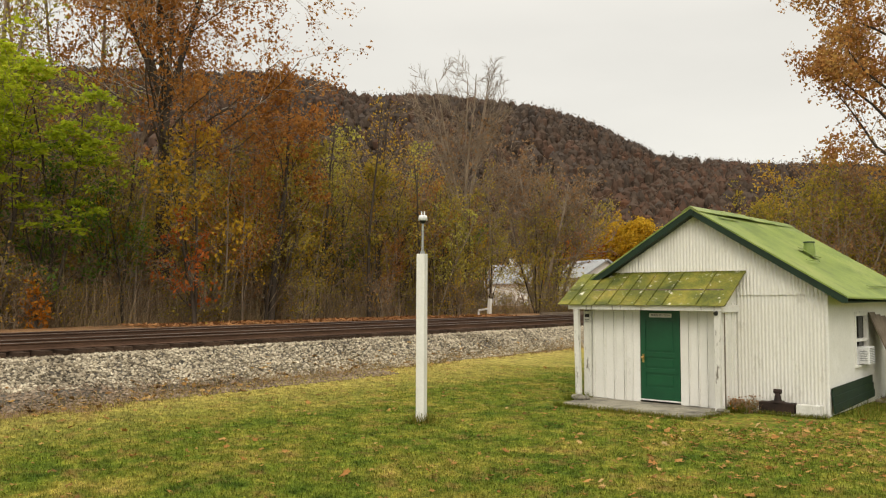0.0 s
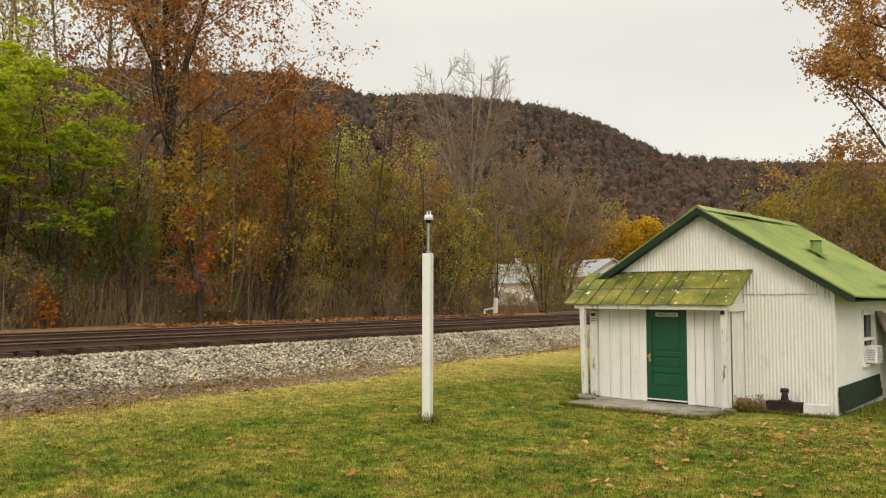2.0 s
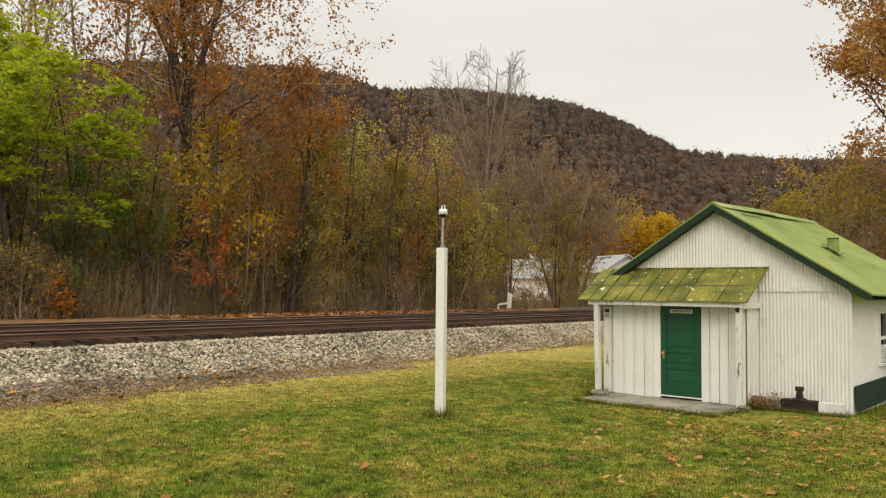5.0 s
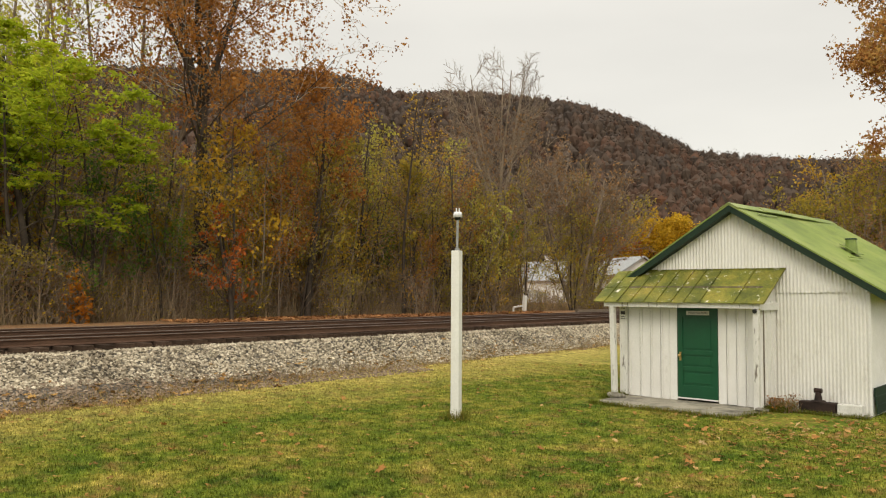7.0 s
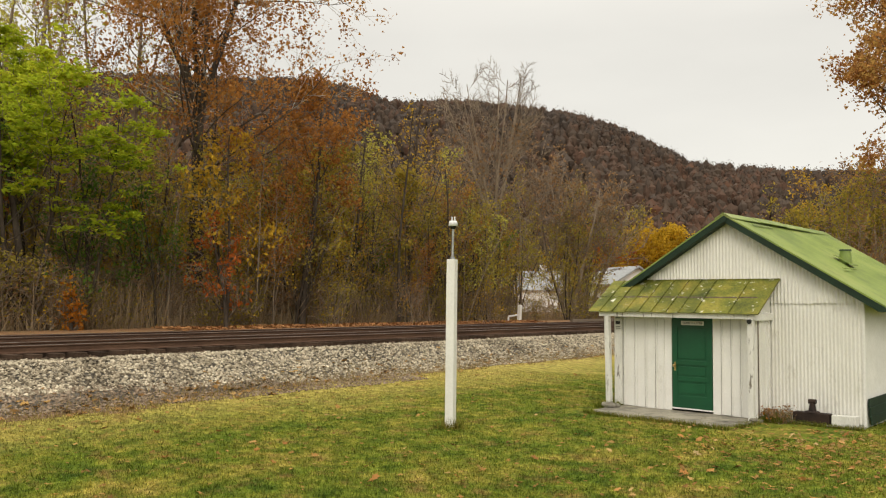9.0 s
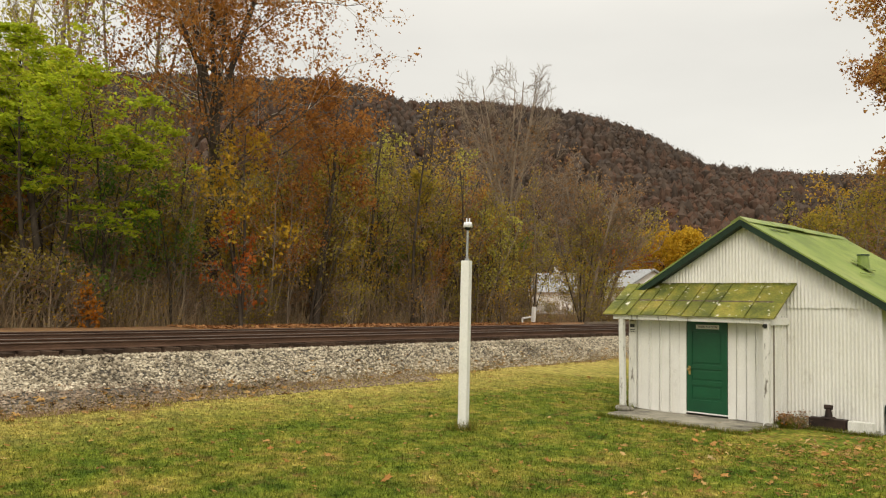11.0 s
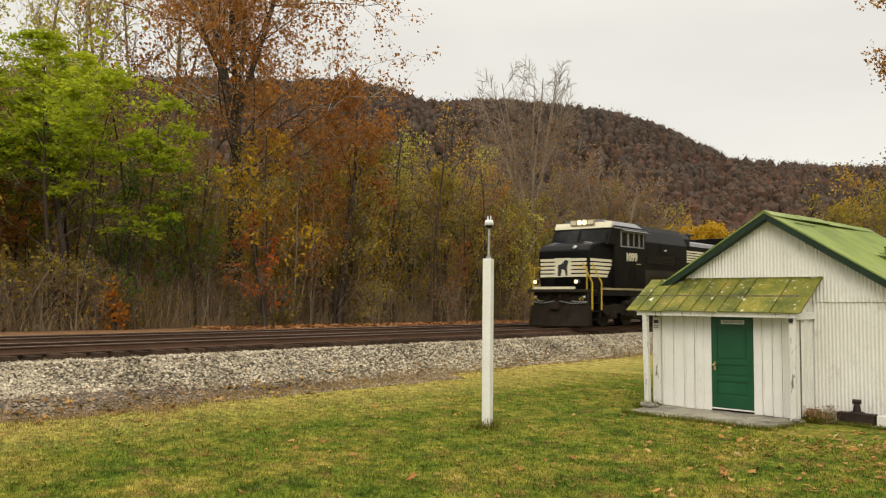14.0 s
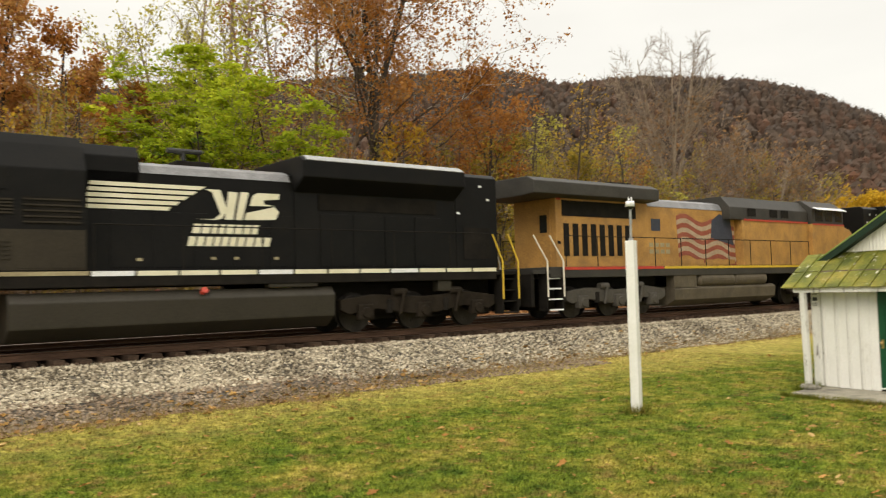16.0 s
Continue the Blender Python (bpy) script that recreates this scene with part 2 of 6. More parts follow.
def lawn_material(name, blade=False):
    """Mown grass: green, dry and leaf-brown patches, yellower towards the gravel."""
    m = bpy.data.materials.new(name)
    m.use_nodes = True
    nt = m.node_tree
    bsdf = nt.nodes["Principled BSDF"]
    co = nt.nodes.new("ShaderNodeTexCoord")
    vec = co.outputs["Object"]
    col = ramp_of(nt, [(0.06, 0.108, 0.013), (0.13, 0.165, 0.02), (0.225, 0.205, 0.036), (0.40, 0.30, 0.09)], range_of(nt, noise_of(nt, vec, 0.8, 8.0, 0.75), 0.36, 0.72, 0, 1))
    sep = nt.nodes.new("ShaderNodeSeparateXYZ")
    nt.links.new(vec, sep.inputs[0])
    # lateral distance from the bank's foot, roughly
    near = nt.nodes.new("ShaderNodeMath")
    near.operation = "MULTIPLY_ADD"
    near.inputs[1].default_value = math.tan(THETA)
    nt.links.new(sep.outputs["Y"], near.inputs[0])
    nt.links.new(sep.outputs["X"], near.inputs[2])
    wob = nt.nodes.new("ShaderNodeMath")
    wob.operation = "MULTIPLY_ADD"
    wob.inputs[1].default_value = 4.0
    nt.links.new(noise_of(nt, vec, 0.45, 4.0), wob.inputs[0])
    nt.links.new(near.outputs[0], wob.inputs[2])
    dry = range_of(nt, wob.outputs[0], -15.3, -10.8, 0.95, 0.0)
    col = mix_of(nt, dry, col, (0.43, 0.345, 0.10))
    col = mix_of(nt, range_of(nt, noise_of(nt, vec, 1.7, 5.0, 0.7), 0.53, 0.68, 0, 0.75), col, (0.27, 0.165, 0.06))
    grain = noise_of(nt, vec, 34.0, 3.0, 0.75)
    tuft = noise_of(nt, vec, 9.0, 3.0, 0.7)
    col = mix_of(nt, 1.0, col, range_of(nt, grain, 0.3, 0.7, 0.55, 1.42), "MULTIPLY")
    col = mix_of(nt, 1.0, col, range_of(nt, tuft, 0.3, 0.7, 0.6, 1.45), "MULTIPLY")
    col = mix_of(nt, 1.0, col, range_of(nt, noise_of(nt, vec, 3.2, 3.0, 0.7), 0.32, 0.68, 0.7, 1.3), "MULTIPLY")
    if blade:
        geo = nt.nodes.new("ShaderNodeNewGeometry")
        col = mix_of(nt, 1.0, col, range_of(nt, geo.outputs["Random Per Island"], 0, 1, 0.65, 1.5), "MULTIPLY")
    nt.links.new(col, bsdf.inputs["Base Color"])
    bsdf.inputs["Roughness"].default_value = 0.95
    bsdf.inputs["Specular IOR Level"].default_value = 0.08
    b = nt.nodes.new("ShaderNodeBump")
    b.inputs["Strength"].default_value, b.inputs["Distance"].default_value = 0.8, 0.03
    nt.links.new(grain, b.inputs["Height"])
    nt.links.new(b.outputs[0], bsdf.inputs["Normal"])
    return m


GRASS = lawn_material("mown_lawn")
GRASS_BLADE = lawn_material("mown_grass_blades", True)
DIRT = mat("brown_dirt_edge", [(0.12, 0.075, 0.045), (0.26, 0.17, 0.105), (0.17, 0.13, 0.10)], 1.3, 50, 0.95, bump=0.7, fine_amount=0.5)
GRAVEL = mat("ballast_bed", [(0.06, 0.052, 0.042), (0.13, 0.115, 0.095)], 1.0, 14, 0.95, bump=1.0, fine_amount=0.55)
LITTER = mat("leaf_litter", [(0.16, 0.095, 0.055), (0.30, 0.165, 0.085), (0.22, 0.155, 0.08)], 0.9, 20, 0.95, bump=0.8, fine_amount=0.5)

# one sheet, laid out along the track: lateral by distance along
ls = [-2600, -1400, -800, -450, -240, -140, -80, -55, -40, -30, -24, -20] + [-17 + 0.5 * i for i in range(22)] + [-6.2 + 0.2 * i for i in range(77)] + [9.4 + 0.8 * i for i in range(30)] + [34, 36, 40, 48, 70, 120, 250, 600, 1200, 2600]
ys = [-2600, -1000, -400, -160, -80, -50, -35, -25, -18] + [-12 + 0.6 * i for i in range(112)] + [57, 61, 66, 72, 80, 95, 120, 160, 240, 420, 800, 1500, 2600]
gv, gf, gm = [], [], []
for y in ys:
    for lat in ls:
        x = lat - 20.61 - max(-60, min(160, y)) * math.tan(THETA)
        gv.append((x, y, ground_z(x, y)))
w = len(ls)
for j in range(len(ys) - 1):
    for i in range(w - 1):
        gf.append((j * w + i, j * w + i + 1, (j + 1) * w + i + 1, (j + 1) * w + i))
        cl, cy = (ls[i] + ls[i + 1]) / 2, (ys[j] + ys[j + 1]) / 2
        k = cl - bank_foot(cy) + 0.55 * noise.noise((cl * 0.6, cy * 0.45, 3))
        gm.append(3 if cl < -6.4 or abs(cl) > 90 or cy > 75 else 2 if k < -0.15 else 1 if k < 0.32 else 0)
ground = tagged(new("ground", raw("ground", gv, gf, [GRASS, DIRT, GRAVEL, LITTER])), "mown lawn, gravel bank and leaf-strewn earth", "ground", kind="structure")
for p, k in zip(ground.data.polygons, gm):
    p.material_index, p.use_smooth = k, True


# ---- railway: two tracks of rails on wooden ties
def rail_mesh():
    bm = B()
    o = [(-0.07, 0), (0.07, 0), (0.07, 0.015), (0.012, 0.04), (0.01, 0.13), (0.036, 0.145), (0.036, 0.172), (0.028, 0.18), (-0.028, 0.18), (-0.036, 0.172), (-0.036, 0.145), (-0.01, 0.13), (-0.012, 0.04), (-0.07, 0.015)]
    prism(bm, o, "y", -180, 420)
    me = finish("rail", bm, [RAIL_SIDE, RAIL_HEAD])
    for p in me.polygons:
        if p.normal.z > 0.5 and p.center.z > 0.15:
            p.material_index = 1
    return me


RAIL = rail_mesh()
bm = B()
box(bm, -1.3, 1.3, -0.115, 0.115, -0.18, 0.0, 0.012)
TIE_MESH = finish("tie", bm, TIE)
bm = B()
box(bm, -0.19, 0.19, -0.1, 0.1, 0.0, 0.012)
PLATE = finish("tie_plate", bm, RAIL_SIDE)
for k, tx in enumerate(TRACK_OFFSETS):
    track = thing("railway_track", "straight railway track with rusty rails on dark wooden ties", "railway track", TRACK @ pose(tx, 0, -0.18), "two parallel railway tracks")
    for side in (-0.7535, 0.7535):
        r = new("rail", RAIL)
        r.parent, r.location = track, (side, 0, 0)
    rng = random.Random(40 + k)
    y = 2.0 if k == 0 else 6.0
    while y < (78 if k == 0 else 60):
        tie = new("tie", TIE_MESH)
        tie.parent = track
        tie.matrix_basis = pose(rng.uniform(-0.06, 0.06), y, -0.002 + rng.uniform(-0.012, 0.004), 0, rng.uniform(-0.4, 0.4), rng.uniform(-1.5, 1.5))
        y += 0.53 + rng.uniform(-0.02, 0.02)
    far = B()
    for i in range(230):
        yy = (78 if k == 0 else 60) + 0.53 * (i + 1)
        box(far, -1.3, 1.3, yy - 0.11, yy + 0.11, -0.18, -0.004)
    tagged(part("far_ties", far, TIE, track), kind="stuff")


def stones(name, n, seed, span_x, span_y, size, colors, label, z_off=0.0, density=None):
    rs = np.random.RandomState(seed)
    base = np.array([(1, 0, 0), (-1, 0, 0), (0, 1, 0), (0, -1, 0), (0, 0, 1), (0, 0, -1)], float)
    tri = np.array([(0, 2, 4), (2, 1, 4), (1, 3, 4), (3, 0, 4), (2, 0, 5), (1, 2, 5), (3, 1, 5), (0, 3, 5)])
    lat, py = rs.uniform(*span_x, n), span_y[0] + (span_y[1] - span_y[0]) * rs.rand(n) ** 1.25
    px = np.array([from_lateral(a, b) for a, b in zip(lat, py)])
    vs = np.zeros((n, 6, 3))
    for i in range(n):
        a = rs.uniform(0, 2 * math.pi)
        c, s = math.cos(a), math.sin(a)
        b = base * rs.uniform(0.55, 1.25, (6, 1)) * size * rs.uniform(0.6, 1.35)
        b = b + rs.uniform(-0.3, 0.3, (6, 3)) * size
        q = b.copy()
        q[:, 0], q[:, 1] = b[:, 0] * c - b[:, 1] * s, b[:, 0] * s + b[:, 1] * c
        q[:, 2] *= 0.75
        vs[i] = q + (px[i], py[i], ground_z(px[i], py[i]) + z_off + rs.uniform(-0.2, 0.45) * size)
    fs = (tri[None] + 6 * np.arange(n)[:, None, None]).reshape(-1, 3)
    return tagged(new(name, raw(name, vs.reshape(-1, 3).tolist(), fs.tolist(), leafy(name, colors, 0.6, 0.0, 0.6))), label, "gravel", kind="stuff")


stones("ballast_stones", 42000, 5, (1.2, 3.45), (0, 56), 0.046, [(0.045, 0.036, 0.026), (0.23, 0.19, 0.135), (0.43, 0.37, 0.27), (0.62, 0.55, 0.42), (0.20, 0.145, 0.09)], "pale grey crushed ballast stones on the track bank")
stones("edge_stones", 6500, 9, (3.2, 4.5), (0, 18), 0.042, [(0.14, 0.10, 0.07), (0.27, 0.20, 0.14), (0.40, 0.33, 0.25)], "scattered stones in the dirt at the bank's foot")
stones("crib_stones", 11000, 6, (-6.3, 1.5), (2, 60), 0.045, [(0.07, 0.048, 0.034), (0.14, 0.095, 0.066), (0.22, 0.16, 0.115)], "dark oily ballast stones between the ties", 0.03)


# ---- the small station house
HX0, HX1, HY0, HY1 = -11.08, -5.5, 18.3, 23.9
APEX_X, APEX_Z, EAVE_Z, SLOPE = -8.29, 4.34, 2.34, (4.34 - 2.34) / 3.27


def roof_under(x):
    return APEX_Z - abs(x - APEX_X) * SLOPE - 0.07


def corrugated(x0, x1, y, z0, top, pitch=0.076, deep=0.009):
    """A ribbed tin sheet facing -y from x0 to x1; top is a height or a function of x."""
    bm = B()
    n = max(4, int((x1 - x0) / pitch * 8))
    rows = []
    for i in range(n + 1):
        x = x0 + (x1 - x0) * i / n
        d = y - deep * math.cos(2 * math.pi * (x - HX0) / pitch)
        zt = top(x) if callable(top) else top
        rows.append([bm.verts.new((x, d, z0)), bm.verts.new((x, d, max(zt, z0 + 0.01)))])
    for a, b in zip(rows, rows[1:]):
        bm.faces.new((a[0], b[0], b[1], a[1]))
    return bm


house = thing("station_house", "small white tin-clad station house with green gabled roof", "house")
bm = B()
gable = [(HX0, -0.25), (HX1, -0.25), (HX1, roof_under(HX1)), (APEX_X, roof_under(APEX_X)), (HX0, roof_under(HX0))]
prism(bm, gable, "y", HY0 + 0.02, HY0 + 0.14)
front_wall = part("front_wall", bm, WHITE, house)
x = HX0
rng = random.Random(3)
while x < HX1 - 0.05:
    x2 = min(HX1, x + 0.66)
    part("tin_sheet", corrugated(x, x2 + 0.01, HY0 + rng.uniform(-0.004, 0.002), -0.06 + rng.uniform(-0.02, 0.02), 2.385), WHITE_TIN, front_wall, smooth=True)
    part("tin_sheet", corrugated(x, x2 + 0.01, HY0 - 0.034 + rng.uniform(-0.006, 0.004), 2.365 + rng.uniform(-0.012, 0.012), roof_under, deep=0.013), WHITE_TIN, front_wall, smooth=True)
    x = x2
# side wall facing +x with a window opening
WY0, WY1, WZ0, WZ1 = 20.25, 21.15, 0.82, 1.92
bm = B()
for y0, y1, z0, z1 in ((HY0 + 0.14, WY0, -0.25, 2.38), (WY1, HY1, -0.25, 2.38), (WY0, WY1, -0.25, WZ0), (WY0, WY1, WZ1, 2.38)):
    box(bm, HX1 - 0.12, HX1, y0, y1, z0, z1)
side_wall = part("side_wall", bm, WHITE, house)
bm = B()
box(bm, HX1 - 0.03, HX1 + 0.025, HY0 - 0.03, HY0 + 0.1, -0.1, 2.36, 0.006)
part("corner_board", bm, WHITE, house)
bm = B()
box(bm, HX0, HX0 + 0.12, HY0 + 0.14, HY1, -0.25, 2.38)
part("side_wall", bm, WHITE, house)
bm = B()
prism(bm, gable, "y", HY1 - 0.12, HY1)
part("back_wall", bm, WHITE, house)
bm = B()
box(bm, HX0 + 0.12, HX1 - 0.12, HY0 + 0.14, HY1 - 0.12, -0.12, 0.0)
part("floor_slab", bm, CONCRETE, house)
# window with frame, panes and a white air conditioner in its lower sash
win = part("window", box(B(), HX1 - 0.09, HX1 - 0.075, WY0, WY1, WZ0, WZ1), GLASS, house, "dark window pane")
bm = B()
for y0, y1, z0, z1 in ((WY0 - 0.08, WY0 + 0.02, WZ0 - 0.05, WZ1 + 0.08), (WY1 - 0.02, WY1 + 0.08, WZ0 - 0.05, WZ1 + 0.08), (WY0 + 0.02, WY1 - 0.02, WZ1 - 0.02, WZ1 + 0.08), (WY0 + 0.02, WY1 - 0.02, 1.33, 1.39)):
    box(bm, HX1 - 0.07, HX1 + 0.022, y0, y1, z0, z1, 0.004)
part("window_frame", bm, WORN_WHITE, win)
part("window_sill", box(B(), HX1 - 0.05, HX1 + 0.06, WY0 - 0.1, WY1 + 0.1, WZ0 - 0.06, WZ0 - 0.005, 0.005), WORN_WHITE, win)
ac = thing("air_conditioner", "white window air conditioner hanging in the side window", "air conditioner", pose(HX1, 20.70, 0.83))
part("casing", box(B(), -0.05, 0.22, -0.24, 0.24, 0.0, 0.38, 0.02), PLASTIC, ac)
for i in range(9):
    part("louvre", box(B(), 0.221, 0.229, -0.2, 0.2, 0.04 + i * 0.038, 0.058 + i * 0.038), GALV, ac)
for i in range(5):
    part("louvre", box(B(), 0.03, 0.18, -0.248, -0.241, 0.07 + i * 0.05, 0.09 + i * 0.05), GALV, ac)


def roof_slope(sign):
    """One slope: corrugated tin laid over boards, with wavy eaves."""
    bm = B()
    ny, rows = 84, []
    for j in range(ny + 1):
        y = HY0 - 0.3 + (HY1 - HY0 + 0.6) * j / ny
        rows.append([])
        for i in range(9):
            k = i / 8
            sag = -0.05 * math.sin(math.pi * k) * math.sin(math.pi * j / ny) - 0.04 * math.sin(math.pi * j / ny)
            wave = 0.006 * math.cos(j * math.pi) if i else 0.0
            rows[-1].append((APEX_X + sign * 3.27 * k, y, APEX_Z - 2.0 * k + sag + wave))
    top = [[bm.verts.new(p) for p in r] for r in rows]
    low = [[bm.verts.new((p[0], p[1], p[2] - 0.035)) for p in r] for r in rows]
    for a in (top, low):
        for j in range(ny):
            for i in range(8):
                bm.faces.new((a[j][i], a[j][i + 1], a[j + 1][i + 1], a[j + 1][i]))
    for j in range(ny):
        for i in (0, 8):
            bm.faces.new((top[j][i], top[j + 1][i], low[j + 1][i], low[j][i]))
    for i in range(8):
        for j in (0, ny):
            bm.faces.new((top[j][i], top[j][i + 1], low[j][i + 1], low[j][i]))
    return bm


roof = part("roof", roof_slope(1), ROOF_GREEN, house, "faded green sheet-metal roof")
part("roof_slope", roof_slope(-1), ROOF_GREEN, roof)
# ridge cap in short lapped lengths, slightly uneven
rng = random.Random(8)
for i in range(4):
    y0, y1 = HY0 - 0.32 + i * 1.56, HY0 - 0.32 + (i + 1) * 1.56 + 0.06
    lift = [0.02, 0.05, 0.03, 0.0][i] - 0.035 * math.sin(math.pi * (i + 0.5) / 4)
    bm = B()
    prism(bm, [(APEX_X - 0.2, APEX_Z - 0.10 + lift), (APEX_X, APEX_Z + 0.022 + lift), (APEX_X + 0.2, APEX_Z - 0.10 + lift), (APEX_X + 0.2, APEX_Z - 0.115 + lift), (APEX_X, APEX_Z + 0.004 + lift), (APEX_X - 0.2, APEX_Z - 0.115 + lift)], "y", y0, y1)
    part("ridge_cap", bm, ROOF_GREEN, roof)
# lifted patches of roofing with dark edges
for px, py, wx, wy in ((-6.35, 20.2, 0.02, 0.5), (-7.95, 19.3, 0.03, 0.6), (-5.4, 22.0, 0.02, 1.3)):
    zc = APEX_Z - abs(px - APEX_X) * SLOPE + 0.0
    m = pose(px, py, zc, 0, math.degrees(math.atan(SLOPE)) - 1.0, 2)
    part("roof_patch", box(B(), -wx, wx, -wy, wy, 0.0, 0.014, turn=m), ROOF_GREEN, roof)
# rake boards and soffits, dark green
for sign in (1, -1):
    bm = B()
    o = [(APEX_X, APEX_Z - 0.035), (APEX_X + sign * 3.27, EAVE_Z - 0.035), (APEX_X + sign * 3.27, EAVE_Z - 0.13), (APEX_X + sign * 3.15, EAVE_Z - 0.12), (APEX_X, APEX_Z - 0.18)]
    prism(bm, o, "y", HY0 - 0.29, HY0 - 0.255, 0.004)
    part("rake_board", bm, GREEN_TRIM, house)
    soffit = B()
    o2 = [(APEX_X, APEX_Z - 0.15), (APEX_X + sign * 3.2, EAVE_Z - 0.11), (APEX_X + sign * 3.2, EAVE_Z - 0.13), (APEX_X, APEX_Z - 0.17)]
    prism(soffit, o2, "y", HY0 - 0.25, HY1 + 0.25)
    part("soffit", soffit, GREEN_TRIM, house)
part("rake_peak", rod(B(), (APEX_X, HY0 - 0.31, APEX_Z - 0.12), (APEX_X, HY0 - 0.2, APEX_Z - 0.12), 0.07, n=12), GREEN_TRIM, house)
# roof vent on the near slope
vx, vy = -6.75, 21.2
vz = APEX_Z - abs(vx - APEX_X) * SLOPE
vent = part("roof_vent", rod(B(), (vx, vy, vz - 0.1), (vx, vy, vz + 0.22), 0.15, 0.12, 14), ROOF_GREEN, house, "green sheet-metal roof vent")
part("vent_cap", rod(B(), (vx, vy, vz + 0.22), (vx, vy, vz + 0.25), 0.14, 0.13, 14), GREEN_TRIM, vent)
part("flashing", box(B(), -0.24, 0.24, -0.22, 0.22, 0.0, 0.015, turn=pose(vx, vy, vz - 0.01, 0, math.degrees(math.atan(SLOPE)))), ROOF_GREEN, vent)

# ---- porch box of boards and battens in front of the gable
PY, PX0, PX1 = 17.6, -10.60, -7.39
DX0, DX1, DZ = -9.355, -8.385, 2.03
bm = B()
for x0, x1, z0, z1 in ((PX0, DX0, -0.05, 2.5), (DX1, PX1, -0.05, 2.5), (DX0, DX1, DZ, 2.5)):
    box(bm, x0, x1, PY + 0.022, PY + 0.08, z0, z1)
porch_wall = part("porch_wall", bm, OLD_WOOD, house)
for edges in ((PX0, -10.30, -10.03, -9.77, -9.56, DX0), (DX1, -8.19, -7.97, -7.76, -7.56, PX1)):
    for a, b in zip(edges, edges[1:]):
        part("wall_board", box(B(), a + 0.006, b - 0.006, PY - 0.002 + 0.004 * rng.random(), PY + 0.021, -0.05 + 0.015 * rng.random(), 2.3, 0.003), WHITE, porch_wall)
part("lintel_board", box(B(), DX0, DX1, PY, PY + 0.021, DZ, 2.3), WHITE, porch_wall)
for x in (PX0 + 0.02, -10.28, -10.02, -9.76, -9.58, -8.20, -7.98, -7.77, -7.56):
    part("batten", box(B(), x + 0.03, x + 0.055, PY - 0.028, PY - 0.004, -0.02, 2.2, 0.004), WHITE, porch_wall)
part("porch_side", box(B(), PX1 - 0.08, PX1, PY + 0.081, HY0 - 0.02, 0.0, 2.45), WHITE, house)
part("porch_side", box(B(), PX0, PX0 + 0.08, PY + 0.081, HY0 - 0.02, 0.0, 2.45), WHITE, house)
for y in (17.78, 18.02, 18.2):
    part("batten", box(B(), PX1 + 0.001, PX1 + 0.018, y - 0.02, y + 0.02, 0.0, 2.2), WHITE, porch_wall)
board = part("corner_post", box(B(), PX0 - 0.21, PX0 - 0.01, PY - 0.05, PY + 0.06, -0.02, 2.12, 0.008), WORN_WHITE, house, "flaking white corner post with a small notice")
part("notice", box(B(), PX0 - 0.19, PX0 - 0.03, PY - 0.058, PY - 0.052, 1.70, 2.05), SIGN, board)
for z0, z1 in ((1.98, 2.0), (1.84, 1.92), (1.78, 1.795), (1.74, 1.755)):
    part("notice_bar", box(B(), PX0 - 0.17, PX0 - 0.05, PY - 0.062, PY - 0.059, z0, z1), INK, board)

# ---- green door with panels, sign and knob
door = part("door", box(B(), DX0 + 0.01, DX1 - 0.01, PY + 0.025, PY + 0.065, 0.03, DZ - 0.005), GREEN_DOOR, house, "dark green panelled wooden door, closed")
for x0, x1, z0, z1 in ((DX0 + 0.01, DX0 + 0.13, 0.03, DZ - 0.01), (DX1 - 0.13, DX1 - 0.01, 0.03, DZ - 0.01), (DX0 + 0.13, DX1 - 0.13, 0.03, 0.30), (DX0 + 0.13, DX1 - 0.13, 0.62, 0.72), (DX0 + 0.13, DX1 - 0.13, 0.98, 1.08), (DX0 + 0.13, DX1 - 0.13, 1.82, DZ - 0.01)):
    part("door_rail", box(B(), x0, x1, PY + 0.004, PY + 0.0245, z0, z1, 0.004), GREEN_DOOR, door)
part("door_field", box(B(), DX0 + 0.18, DX1 - 0.18, PY + 0.012, PY + 0.0245, 0.35, 0.57, 0.006), GREEN_DOOR, door)
part("door_field", box(B(), DX0 + 0.18, DX1 - 0.18, PY + 0.012, PY + 0.0245, 0.76, 0.94, 0.006), GREEN_DOOR, door)
part("door_field", box(B(), DX0 + 0.18, DX1 - 0.18, PY + 0.012, PY + 0.0245, 1.12, 1.78, 0.006), GREEN_DOOR, door)
bm = B()
rod(bm, (DX0 + 0.075, PY + 0.005, 0.96), (DX0 + 0.075, PY - 0.035, 0.96), 0.012, n=10)
bmesh.ops.create_uvsphere(bm, u_segments=14, v_segments=9, radius=0.032, matrix=Matrix.Translation((DX0 + 0.075, PY - 0.05, 0.96)))
part("door_knob", bm, BRASS, door, "brass door knob", True)
part("lock_plate", box(B(), DX0 + 0.05, DX0 + 0.10, PY - 0.002, PY + 0.004, 0.84, 1.03, 0.002), BRASS, door)
part("threshold", box(B(), DX0, DX1, PY - 0.03, PY + 0.07, 0.0, 0.028, 0.004), WHITE, house)


